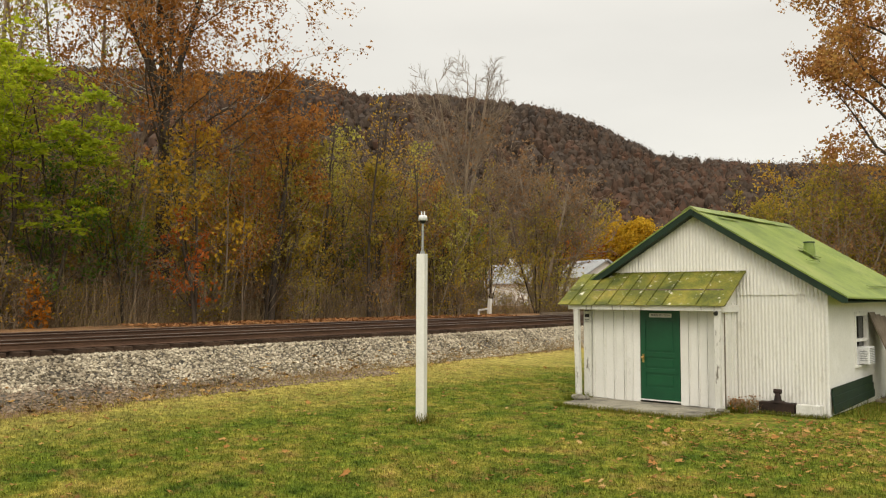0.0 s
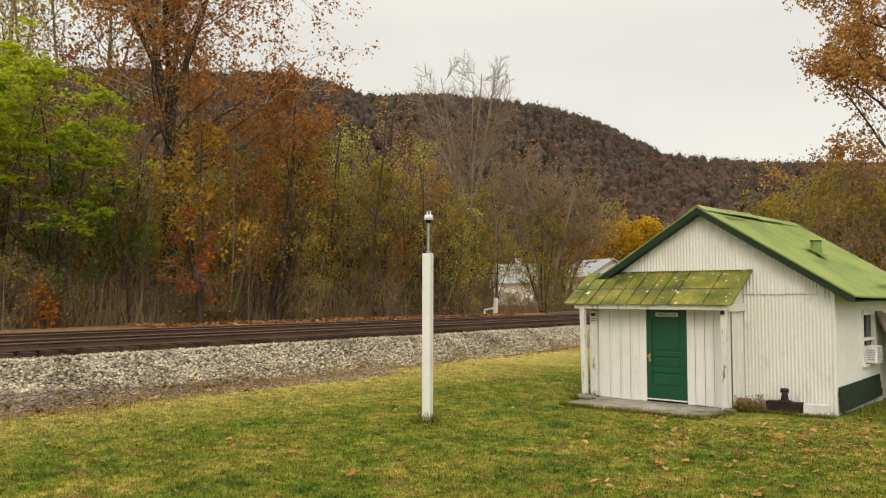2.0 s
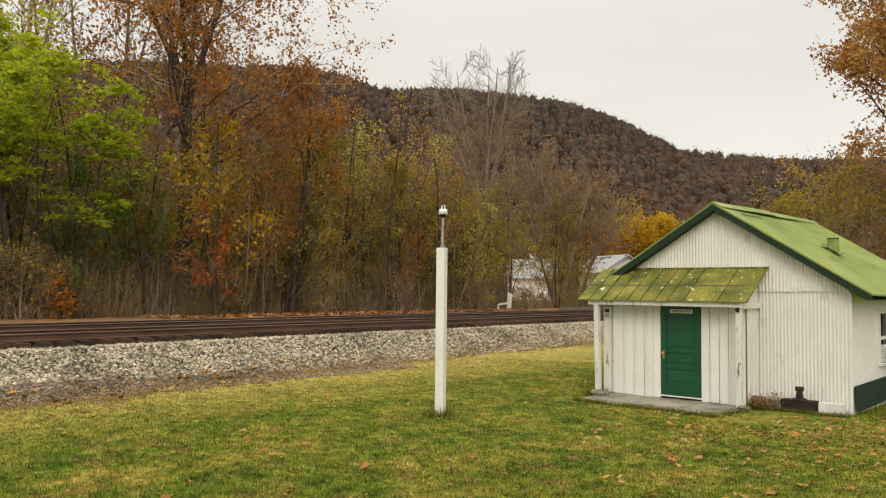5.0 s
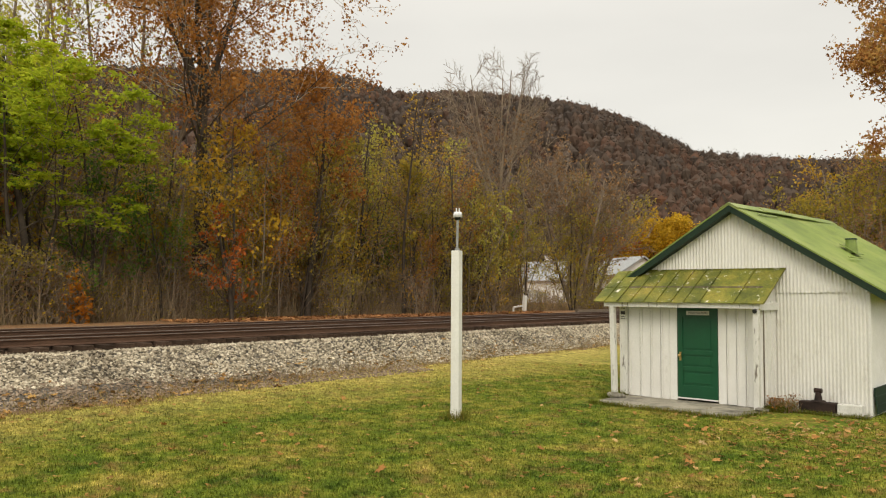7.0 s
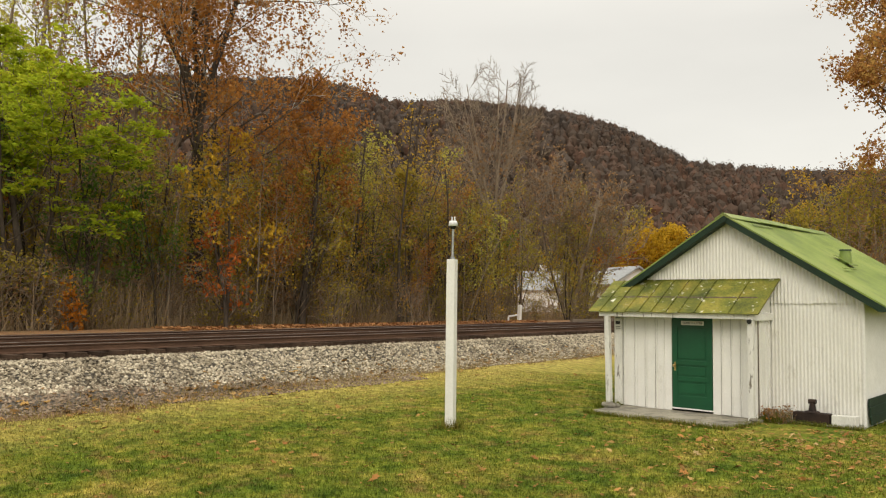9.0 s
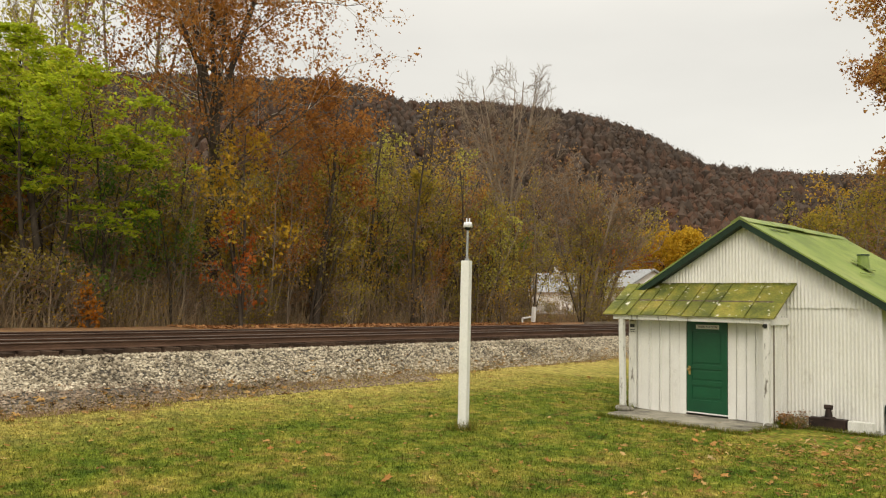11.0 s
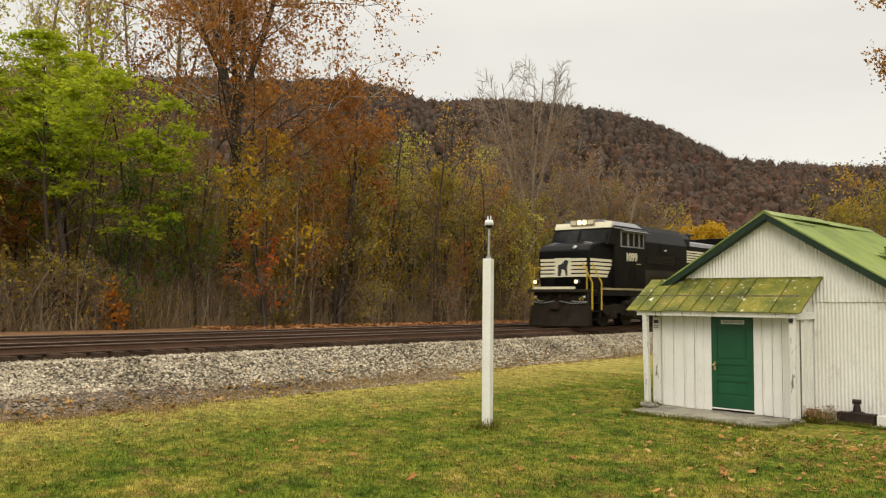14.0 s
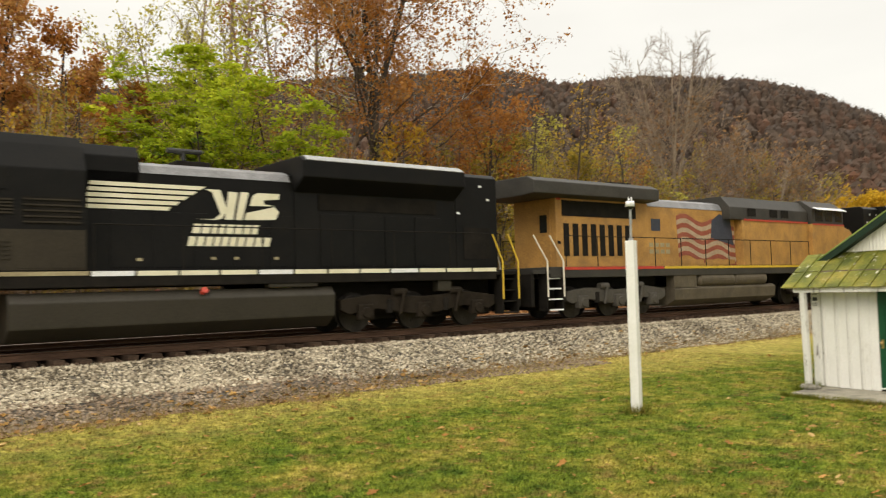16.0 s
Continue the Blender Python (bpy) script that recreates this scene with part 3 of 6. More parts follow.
def lettering(text, size, material, parent, m, name="lettering", depth=0.002, wide=1.0, bold=0.0):
    cu = bpy.data.curves.new(name, "FONT")
    cu.body, cu.size, cu.align_x, cu.align_y, cu.extrude = text, size, "CENTER", "CENTER", depth
    cu.offset = bold
    tmp = bpy.data.objects.new(name, cu)
    me = bpy.data.meshes.new_from_object(tmp)
    bpy.data.objects.remove(tmp)
    me.transform(Matrix.Diagonal((wide, 1, 1, 1)))
    me.materials.clear()
    me.materials.append(material)
    ob = new(name, me)
    ob.parent, ob.matrix_basis = parent, m
    return ob


plate = part("door_sign", box(B(), -9.12, -8.58, PY - 0.008, PY + 0.003, 1.865, 1.955, 0.002), SIGN, door, "cream sign plate with dark capitals")
lettering("TRAIN STATION", 0.068, INK, plate, pose(-8.85, PY - 0.011, 1.91, 90), "sign_lettering", 0.001, 0.92)

# ---- mossy canopy on two posts
CY0, CY1, CZ0, CZ1 = 17.12, 18.26, 2.14, 2.87
CX0, CX1 = -11.26, -7.15
canopy = thing("porch_canopy", "mossy yellow-green tin canopy over the door, on two white posts", "canopy")
seams = [CX0, -10.94, -10.6, -10.26, -9.92, -9.6, -9.24, -8.94, -8.57, -7.8, CX1]
tilt = math.degrees(math.atan2(CZ1 - CZ0, CY1 - CY0))
run = math.hypot(CZ1 - CZ0, CY1 - CY0)
rng = random.Random(12)
for a, b in zip(seams, seams[1:]):
    m = pose(0, CY0, CZ0 + rng.uniform(-0.006, 0.006), tilt)
    bm = box(B(), a + 0.006, b - 0.012, rng.uniform(-0.02, 0.01), run, 0.0, 0.012, turn=m)
    pan = part("canopy_sheet", bm, MOSSY, canopy)
    part("standing_seam", box(B(), b - 0.012, b + 0.008, 0.0, run, 0.012, 0.04, 0.004, turn=m), MOSSY, pan)
for a, b in ((CX0, -10.95), (-10.94, -10.61)):
    part("lap_joint", box(B(), a + 0.01, b - 0.01, run * 0.45, run * 0.47, 0.012, 0.026, turn=pose(0, CY0, CZ0, tilt)), MOSSY, canopy)
part("canopy_boards", box(B(), CX0 + 0.03, CX1 - 0.03, 0.03, run - 0.02, -0.035, -0.006, turn=pose(0, CY0, CZ0, tilt)), WORN_WHITE, canopy)
part("beam", box(B(), CX0 + 0.25, CX1 - 0.12, 17.19, 17.29, 2.03, 2.13, 0.006), WORN_WHITE, canopy)
part("side_beam", box(B(), -7.42, -7.32, 17.29, 18.26, 2.0, 2.15, 0.006), WHITE, canopy)
for cx, lean in ((-10.76, 1.3), (-7.37, 0.0)):
    part("post", box(B(), -0.058, 0.058, -0.058, 0.058, -0.05, 2.035, 0.01, turn=pose(cx, 17.24, 0.0, 0, -lean)), WORN_WHITE, canopy)
part("top_flashing", box(B(), CX0 + 0.5, CX1, 18.235, 18.275, 2.85, 2.90), MOSSY, canopy)
lamp = part("eave_light", rod(B(), (-7.36, 17.12, 1.98), (-7.36, 17.19, 2.01), 0.05, 0.03, 10), INK, canopy, "small black lamp fitting")

# porch slab, plank, iron and block at the wall's foot
bm = B()
prism(bm, [(-10.62, 16.35), (-9.7, 16.0), (-7.75, 16.12), (-7.3, 16.75), (-7.2, 18.25), (-10.8, 18.25)], "z", -0.28, -0.045, 0.015)
solid("porch_slab", bm, CONCRETE, "weathered grey concrete slab before the door", "slab", kind="structure")
solid("foundation_plank", box(B(), -7.15, -5.45, 17.82, 18.2, -0.2, -0.06, 0.01), CONCRETE, "low concrete footing along the front wall", "footing", kind="structure")
iron = thing("cast_iron_jack", "dark rusty cast-iron switch block on the footing", "iron block", pose(-6.42, 17.98, -0.06))
part("base", box(B(), -0.36, 0.36, -0.11, 0.11, 0.0, 0.21, 0.02), DARK_IRON, iron)
part("neck", rod(B(), (0, 0, 0.21), (0, 0, 0.40), 0.085, 0.05, 14), DARK_IRON, iron)
part("flange", rod(B(), (0, 0, 0.21), (0, 0, 0.235), 0.15, 0.13, 14), DARK_IRON, iron)
part("knob", rod(B(), (-0.075, 0, 0.43), (0.075, 0, 0.43), 0.05, 0.05, 12), DARK_IRON, iron)
solid("concrete_block", box(B(), -6.02, -5.56, 17.88, 18.1, -0.06, 0.14, 0.012), WORN_WHITE, "chipped white-painted concrete block beside the iron", "concrete block")

# broken stones by the porch posts
rng = random.Random(27)
for x, y, r in ((-10.72, 17.05, 0.09), (-10.58, 17.0, 0.11), (-10.62, 17.18, 0.07), (-10.5, 17.12, 0.08), (-7.28, 17.12, 0.06)):
    bm = B()
    bmesh.ops.create_icosphere(bm, subdivisions=2, radius=r)
    for v in bm.verts:
        v.co = Vector((v.co.x * 1.3, v.co.y, v.co.z * 0.7)) * (1 + 0.35 * noise.noise(v.co * 9 + Vector((x * 7, 0, 0)))) + Vector((x, y, -0.045 + r * 0.5))
    solid("rubble_stone", bm, CONCRETE, "broken grey stone at the foot of a porch post", "stone", "stones by the porch posts")
# leaning sheets and boards against the side wall
bm = B()
for i in range(3):
    prism(bm, [(18.3, -0.04 + 0.17 * i), (21.25, 0.06 + 0.16 * i), (21.25, 0.225 + 0.16 * i), (18.3, 0.135 + 0.17 * i)], "x", HX1 + 0.05 + 0.02 * (2 - i), HX1 + 0.075 + 0.02 * (2 - i), 0.004)
solid("corrugated_sheet", bm, GREEN_TRIM, "dark green ribbed panel lying against the wall's foot", "panel")
for y0, y1, top in ((21.12, 21.58, 1.96), (21.60, 22.05, 1.90), (22.07, 22.5, 1.86)):
    o = [(HX1 + 0.03, top), (HX1 + 0.065, top + 0.015), (HX1 + 0.98, -0.10), (HX1 + 0.94, -0.12)]
    solid("leaning_board", prism(B(), o, "y", y0, y1, 0.004), OLD_WOOD, "grey-brown weathered board leaning on the wall", "board", "boards leaning on the wall")
for y, r in ((21.0, 8), (21.5, -14)):
    solid("scrap_board", box(B(), -0.35, 0.35, -0.08, 0.08, 0, 0.04, 0.006, turn=pose(HX1 + 0.55, y, ground_z(HX1 + 0.55, y) + 0.06, 4, 3, r)), OLD_WOOD, "short grey scrap board on the grass", "board", "scrap boards on the grass")

# ---- white pole with a small camera dome on a pipe
pole = thing("white_pole", "square white-painted wooden pole with a dome camera on top", "pole", pose(-11.15, 12.19, 0))
pg = ground_z(-11.15, 12.19)
part("post", box(B(), -0.085, 0.085, -0.085, 0.085, pg - 0.3, 3.17, 0.012, turn=pose(0, 0, 0, 0.2, 0.3, 20)), WHITE, pole)
part("pipe", rod(B(), (0.02, 0, 3.1), (0.035, 0, 3.80), 0.024, n=10), GALV, pole)
part("clamp", rod(B(), (0.022, 0, 3.16), (0.022, 0, 3.22), 0.045, n=10), GALV, pole)
head = part("camera_hood", rod(B(), (0.035, 0, 3.82), (0.035, 0, 3.92), 0.095, 0.075, 18), PLASTIC, pole, "white weather hood", True)
bm = B()
bmesh.ops.create_uvsphere(bm, u_segments=16, v_segments=10, radius=0.062, matrix=Matrix.Translation((0.035, 0, 3.815)))
part("dome", bm, GLASS, head, "dark camera dome", True)
for dx in (-0.035, 0.04):
    part("aerial", rod(B(), (0.035 + dx, 0, 3.92), (0.035 + dx, 0, 4.0), 0.012, n=8), PLASTIC, head)


# ---- trees
def perp(d):
    a = Vector((0, 0, 1)) if abs(d.z) < 0.9 else Vector((1, 0, 0))
    u = d.cross(a).normalized()
    return u, d.cross(u)


def grow(seed, height, radius, spread, bare=0.25, limbs=18, subs=6, twigs=4, up=0.25, gnarl=0.12, fork=0, lean=(0, 0), reach=1.0, stout=1.0, fine=True, nodes=6, split=None):
    """A branching skeleton. Returns limbs, twigs (lists of a, b, ra, rb) and leaf anchors.

    split = (share of the height, stems, lean): the trunk divides there into rising stems."""
    rng = random.Random(seed)
    big, thin, anchors = [], [], []

    def shoot(p, d, length, r, level, n, lift):
        pts = [p.copy()]
        out = big if level < 2 else thin if level == 2 or fine else []
        step = length / n
        for i in range(n):
            d = (d + Vector((rng.gauss(0, gnarl), rng.gauss(0, gnarl), rng.gauss(0, gnarl * 0.6) + lift * 0.12)) * (1.0 if level else 0.4)).normalized()
            q = p + d * step
            r1 = max(0.005, r * (1 - 0.75 * (i + 1) / n)) if level else r * (1 - 0.85 * (i + 1) / n) + 0.012
            r0 = max(0.006, r * (1 - 0.75 * i / n)) if level else r * (1 - 0.85 * i / n) + 0.012
            out.append((p.copy(), q.copy(), r0, r1))
            p = q
            pts.append(p.copy())
        return pts, d

    def along(pts, t):
        f = t * (len(pts) - 1)
        i = min(int(f), len(pts) - 2)
        return pts[i].lerp(pts[i + 1], f - i), (pts[i + 1] - pts[i]).normalized()

    def side(d, ang):
        u, v = perp(d)
        a = rng.uniform(0, 2 * math.pi)
        return (d * math.cos(ang) + (u * math.cos(a) + v * math.sin(a)) * math.sin(ang)).normalized()

    stems = [(Vector((0, 0, -0.3)), Vector((lean[0], lean[1], 1)).normalized(), height, radius)]
    for k in range(fork):
        a = 2 * math.pi * (k + rng.random() * 0.6) / fork
        stems.append((Vector((0.1 * math.cos(a), 0.1 * math.sin(a), -0.2)), Vector((0.28 * math.cos(a), 0.28 * math.sin(a), 1)).normalized(), height * rng.uniform(0.75, 0.97), radius * rng.uniform(0.6, 0.85)))
    if split:
        share, count, tilt_out = split
        p, d = Vector((0, 0, -0.3)), Vector((lean[0], lean[1], 1)).normalized()
        for i in range(7):
            q = p + (d + Vector((rng.gauss(0, 0.02), rng.gauss(0, 0.02), 0))) * height * share / 7
            big.append((p.copy(), q.copy(), radius * (1 - 0.5 * i / 7), radius * (1 - 0.5 * (i + 1) / 7)))
            p = q
        stems = [(Vector((0, 0, -0.3)), d, height * share, 0.0)]
        for k in range(count):
            a = 2 * math.pi * (k + rng.random() * 0.5) / count
            lo = tilt_out * rng.uniform(0.5, 1.3) if k else 0.05
            stems.append((p.copy(), Vector((lo * math.cos(a), lo * math.sin(a), 1)).normalized(), height * (1 - share) * rng.uniform(0.85, 1.05), radius * rng.uniform(0.3, 0.42)))
    for p, d, h, r in stems:
        low = bool(split) and r == 0.0
        if low:
            trunk, r = [p, p + d * h], radius * 0.8
        else:
            trunk, _ = shoot(p, d, h, r, 0, 9, 0.5)
        for i in range(limbs):
            first = bare if low or not split else 0.12
            if low:
                first = bare / split[0]
            t = first + (0.98 - first) * (i + rng.random()) / limbs
            q, dd = along(trunk, t)
            shape = 1.1 if low else (1 - (max(0.0, t - first) / (1 - first)) ** 1.4) * 0.6 + 0.4
            ln = spread * shape * rng.uniform(0.7, 1.15) * reach
            limb, _ = shoot(q, side(dd, radians(rng.uniform(38, 72))), ln, max(0.011, r * 0.36 * (1 - 0.75 * t)), 1, nodes, up)
            for j in range(subs):
                tt = 0.25 + 0.75 * (j + rng.random()) / subs
                s, sd = along(limb, tt)
                sub, _ = shoot(s, side(sd, radians(rng.uniform(25, 60))), ln * rng.uniform(0.25, 0.45), 0.016 * stout, 2, 3 if fine else 2, up)
                anchors += sub[1:]
                for k in range(twigs):
                    ttt = 0.2 + 0.8 * (k + rng.random()) / max(1, twigs)
                    s2, sd2 = along(sub, ttt)
                    tw, _ = shoot(s2, side(sd2, radians(rng.uniform(25, 60))), ln * rng.uniform(0.10, 0.2), 0.009 * stout, 3, 2, up)
                    anchors += tw[1:]
    return big, thin, anchors


def tubes(name, segs, material, sides=6):
    a, b = np.array([s[0] for s in segs]), np.array([s[1] for s in segs])
    ra, rb = np.array([s[2] for s in segs]), np.array([s[3] for s in segs])
    d = b - a
    d /= np.linalg.norm(d, axis=1, keepdims=True) + 1e-9
    ref = np.where(np.abs(d[:, 2:3]) < 0.9, np.array([[0, 0, 1.0]]), np.array([[1.0, 0, 0]]))
    u = np.cross(d, ref)
    u /= np.linalg.norm(u, axis=1, keepdims=True) + 1e-9
    v = np.cross(d, u)
    ang = np.arange(sides) * 2 * math.pi / sides
    c, s = np.cos(ang)[None, :, None], np.sin(ang)[None, :, None]
    ring = u[:, None] * c + v[:, None] * s
    vs = np.concatenate([a[:, None] + ring * ra[:, None, None], b[:, None] + ring * rb[:, None, None]], axis=1)
    n = len(segs)
    i = np.arange(sides)
    quad = np.stack([i, (i + 1) % sides, sides + (i + 1) % sides, sides + i], -1)
    fs = (quad[None] + 2 * sides * np.arange(n)[:, None, None]).reshape(-1, 4)
    me = raw(name, vs.reshape(-1, 3).tolist(), fs.tolist(), material)
    me.polygons.foreach_set("use_smooth", [True] * len(me.polygons))
    return me


def leaf_mesh(name, anchors, n, size, jitter, material, seed, droop=0.2, slim=0.6, keep=None, light=False, clump=0.8, level=False):
    """n leaf blades scattered round the anchors, each a folded diamond of its own."""
    rs = np.random.RandomState(seed)
    pts = np.array([tuple(p) for p in anchors])
    if keep is not None:
        pts = pts[[bool(keep(p)) for p in pts]]
    # clumped: some twigs hold many leaves, some none
    weight = rs.gamma(clump, 1.0, len(pts))
    pick = rs.choice(len(pts), n, p=weight / weight.sum())
    c = pts[pick] + rs.normal(0, jitter, (n, 3)) * ((1, 1, 0.3) if level else (1, 1, 1))
    d = rs.normal(0, 1, (n, 3)) * ((1, 1, 0.35) if level else (1, 1, 1))
    d[:, 2] -= droop
    d /= np.linalg.norm(d, axis=1, keepdims=True)
    e = rs.normal(0, 0.8, (n, 3)) + (0, 0, 1) if level else rs.normal(0, 1, (n, 3))
    e = np.cross(d, e)
    e /= np.linalg.norm(e, axis=1, keepdims=True) + 1e-9
    f = np.cross(d, e)
    s = size * rs.uniform(0.55, 1.35, (n, 1))
    vs = np.stack([c - d * s, c + e * s * slim + f * s * 0.25, c + d * s, c - e * s * slim + f * s * 0.25], axis=1)
    if light:
        vs = vs[:, (1, 2, 3)]
    fs = np.arange(vs.shape[0] * vs.shape[1]).reshape(n, -1)
    return raw(name, vs.reshape(-1, 3).tolist(), fs.tolist(), material)


def make_tree(name, label, m, skeleton, bark, leaf=None, group="", category="tree", twig_bark=None, sides=7):
    big, thin, anchors = skeleton
    t = thing(name, label, category, m, group)
    ob = new("trunk", tubes("trunk", big, bark, sides))
    ob.parent = t
    if thin:
        ob = tagged(new("branchwork", tubes("branchwork", thin, twig_bark or TWIG, 3)), kind="stuff")
        ob.parent = t
    for item in ([leaf] if isinstance(leaf, dict) else leaf or []):
        ob = new("crown", leaf_mesh("crown", anchors, **item))
        ob.parent = t
    return t


def at(az, dist, z=None):
    """A place dist metres from the camera, az degrees left of the railway's direction."""
    x, y = -dist * math.sin(radians(az)), dist * math.cos(radians(az))
    return x, y, ground_z(x, y) - 0.05 if z is None else z


RUST = leafy("rust_leaves", [(0.19, 0.068, 0.02), (0.36, 0.145, 0.035), (0.50, 0.235, 0.06), (0.50, 0.31, 0.11)])
LIME = leafy("lime_leaves", [(0.22, 0.32, 0.028), (0.37, 0.46, 0.037), (0.537, 0.600, 0.050), (0.688, 0.650, 0.075)], translucent=0.65)
DEEP = leafy("deep_green_leaves", [(0.061, 0.121, 0.024), (0.121, 0.216, 0.034), (0.216, 0.297, 0.041)])
GOLD = leafy("gold_leaves", [(0.352, 0.220, 0.028), (0.550, 0.341, 0.039), (0.660, 0.440, 0.050)])
OLIVE = leafy("olive_leaves", [(0.19, 0.175, 0.036), (0.33, 0.275, 0.05), (0.47, 0.35, 0.06), (0.552, 0.360, 0.054)])
BROWN = leafy("brown_leaves", [(0.208, 0.124, 0.065), (0.338, 0.195, 0.091), (0.442, 0.260, 0.111)])
ORANGE = leafy("orange_leaves", [(0.38, 0.13, 0.02), (0.55, 0.21, 0.03), (0.62, 0.32, 0.04)])
RED = leafy("red_leaves", [(0.330, 0.083, 0.022), (0.506, 0.143, 0.033), (0.550, 0.209, 0.044)])
PINKISH = leafy("russet_leaves", [(0.31, 0.125, 0.042), (0.48, 0.225, 0.075), (0.57, 0.33, 0.11), (0.61, 0.41, 0.125)])
AMBER = leafy("amber_leaves", [(0.38, 0.22, 0.02), (0.56, 0.35, 0.03), (0.66, 0.46, 0.06)])
YGREEN = leafy("pale_yellow_leaves", [(0.368, 0.345, 0.057), (0.529, 0.483, 0.092), (0.598, 0.552, 0.149)])

# big sycamore across the tracks
sk = grow(13, 21.5, 0.42, 6.9, bare=0.27, limbs=11, subs=8, twigs=5, up=0.2, gnarl=0.13, split=(0.46, 5, 0.5))
make_tree("sycamore_tree", "tall sycamore with pale upper limbs and rust-brown leaves", pose(*at(59.3, 40)), sk, BARK,
          [dict(n=44000, size=0.115, jitter=0.22, material=RUST, seed=1, light=True, clump=0.45, keep=lambda p: p[2] > 6.0)], "trees across the tracks", twig_bark=TWIG)
sycamore = bpy.data.objects["sycamore_tree"].children[0].data
sycamore.materials.append(PALE_BARK)
for p in sycamore.polygons:
    if p.center.z > 10.2 + 1.2 * noise.noise(p.center * 0.4):
        p.material_index = 1
# lime-green locust
sk = grow(22, 10.6, 0.17, 6.0, bare=0.34, limbs=9, subs=8, twigs=5, up=0.0, gnarl=0.13, fork=2)
make_tree("locust_tree", "broad locust tree with bright lime-green feathery leaves", pose(*at(69.3, 35.0)), sk, BARK,
          [dict(n=25000, size=0.12, jitter=0.2, material=LIME, seed=2, slim=0.45, level=True, clump=0.2, keep=lambda p: 3.6 < p[2] < 11.2),
           dict(n=1500, size=0.10, jitter=0.15, material=DEEP, seed=3, slim=0.4, level=True, clump=0.2, keep=lambda p: 3.6 < p[2] < 7.0)], "trees across the tracks")
# tall thin trees behind it
for i, (az, dist, h) in enumerate(((69.5, 43, 19.5), (72.0, 44, 17.0), (66.3, 46, 18.0), (63.5, 45, 19.0))):
    sk = grow(31 + i, h, 0.2, 4.0, bare=0.3, limbs=16, subs=6, twigs=4, up=1.2, gnarl=0.08, fork=2)
    make_tree("slender_tree", "tall slender tree with thin pale stems and sparse yellow-green leaves", pose(*at(az, dist)), sk, TWIG,
              dict(n=(2600, 2200, 2400, 3600)[i], size=0.10, jitter=0.25, material=(YGREEN, YGREEN, YGREEN, RUST)[i], seed=40 + i), "tall slender trees")
# rust-orange group further along
for i, (az, dist, h) in enumerate(((82.5, 38, 13.5), (79.5, 40, 13.0), (77.4, 39, 11.0), (75.6, 37, 9.0), (86, 37, 14.0), (90, 38, 13.0), (74.6, 46, 11.0))):
    sk = grow(51 + i, h, 0.17, 3.4, bare=0.15, limbs=18, subs=6, twigs=4, up=0.9, gnarl=0.08)
    make_tree("russet_tree", "upright tree in russet-orange autumn leaf", pose(*at(az, dist)), sk, BARK,
              dict(n=6500, size=0.10, jitter=0.2, material=PINKISH if i % 2 == 0 else RUST, seed=60 + i), "russet trees beside the railway")
# bare trees before the hill
sk = grow(71, 17.0, 0.26, 4.0, bare=0.3, limbs=10, subs=9, twigs=6, up=0.7, gnarl=0.06, split=(0.36, 7, 0.36), stout=1.35)
make_tree("bare_tree", "tall bare grey tree with a fan of fine twigs", pose(*at(39.6, 57)), sk, TWIG,
          dict(n=900, size=0.11, jitter=0.2, material=BROWN, seed=71, keep=lambda p: p[2] < 13), "bare trees before the hill")
sk = grow(72, 11.2, 0.20, 4.4, bare=0.28, limbs=22, subs=9, twigs=6, up=1.0, gnarl=0.11, fork=2, stout=1.7)
make_tree("bare_tree", "bare grey tree with a few brown seed clusters", pose(*at(34.6, 62)), sk, TWIG,
          dict(n=2600, size=0.11, jitter=0.2, material=BROWN, seed=72), "bare trees before the hill")
sk = grow(73, 9.8, 0.18, 3.8, bare=0.28, limbs=18, subs=8, twigs=5, up=1.0, gnarl=0.12, fork=1, stout=1.7)
make_tree("bare_tree", "bare grey tree with a few yellow leaves", pose(*at(33.4, 64)), sk, TWIG,
          dict(n=1600, size=0.1, jitter=0.2, material=OLIVE, seed=73), "bare trees before the hill")

# thicket of saplings: a few kinds, many copies
KINDS = []
spec = [("olive sapling with sparse yellowing leaves", OLIVE, 1600, 8.0, 2.4), ("thin sapling in golden-yellow leaf", GOLD, 1200, 7.4, 2.0), ("leafless brown sapling with fine twigs", BROWN, 700, 9.0, 2.2),
        ("thin sapling with rust-brown leaves", RUST, 1700, 8.6, 2.3), ("low green-leaved understory sapling", DEEP, 1300, 6.0, 2.1), ("tall bare sapling with thin stems", OLIVE, 900, 10.0, 2.2),
        ("olive-brown sapling with forked stems", OLIVE, 1800, 7.0, 2.6), ("slim sapling with yellow-green leaves", YGREEN, 1300, 7.8, 2.0)]
for i, (label, leafm, n, h, sp) in enumerate(spec):
    sk = grow(100 + i, h, 0.06, sp, bare=0.22, limbs=11, subs=5, twigs=3, up=0.9, gnarl=0.12, fork=2 if i in (0, 2, 6) else 1, fine=False, nodes=4)
    KINDS.append(make_tree("sapling", label, pose(*at(57 - 2.2 * i, 43 + i)), sk, TWIG if i % 2 else BARK, dict(n=n, size=0.10, jitter=0.16, material=leafm, seed=130 + i, light=True), "thicket of saplings", sides=3))
rng = random.Random(77)
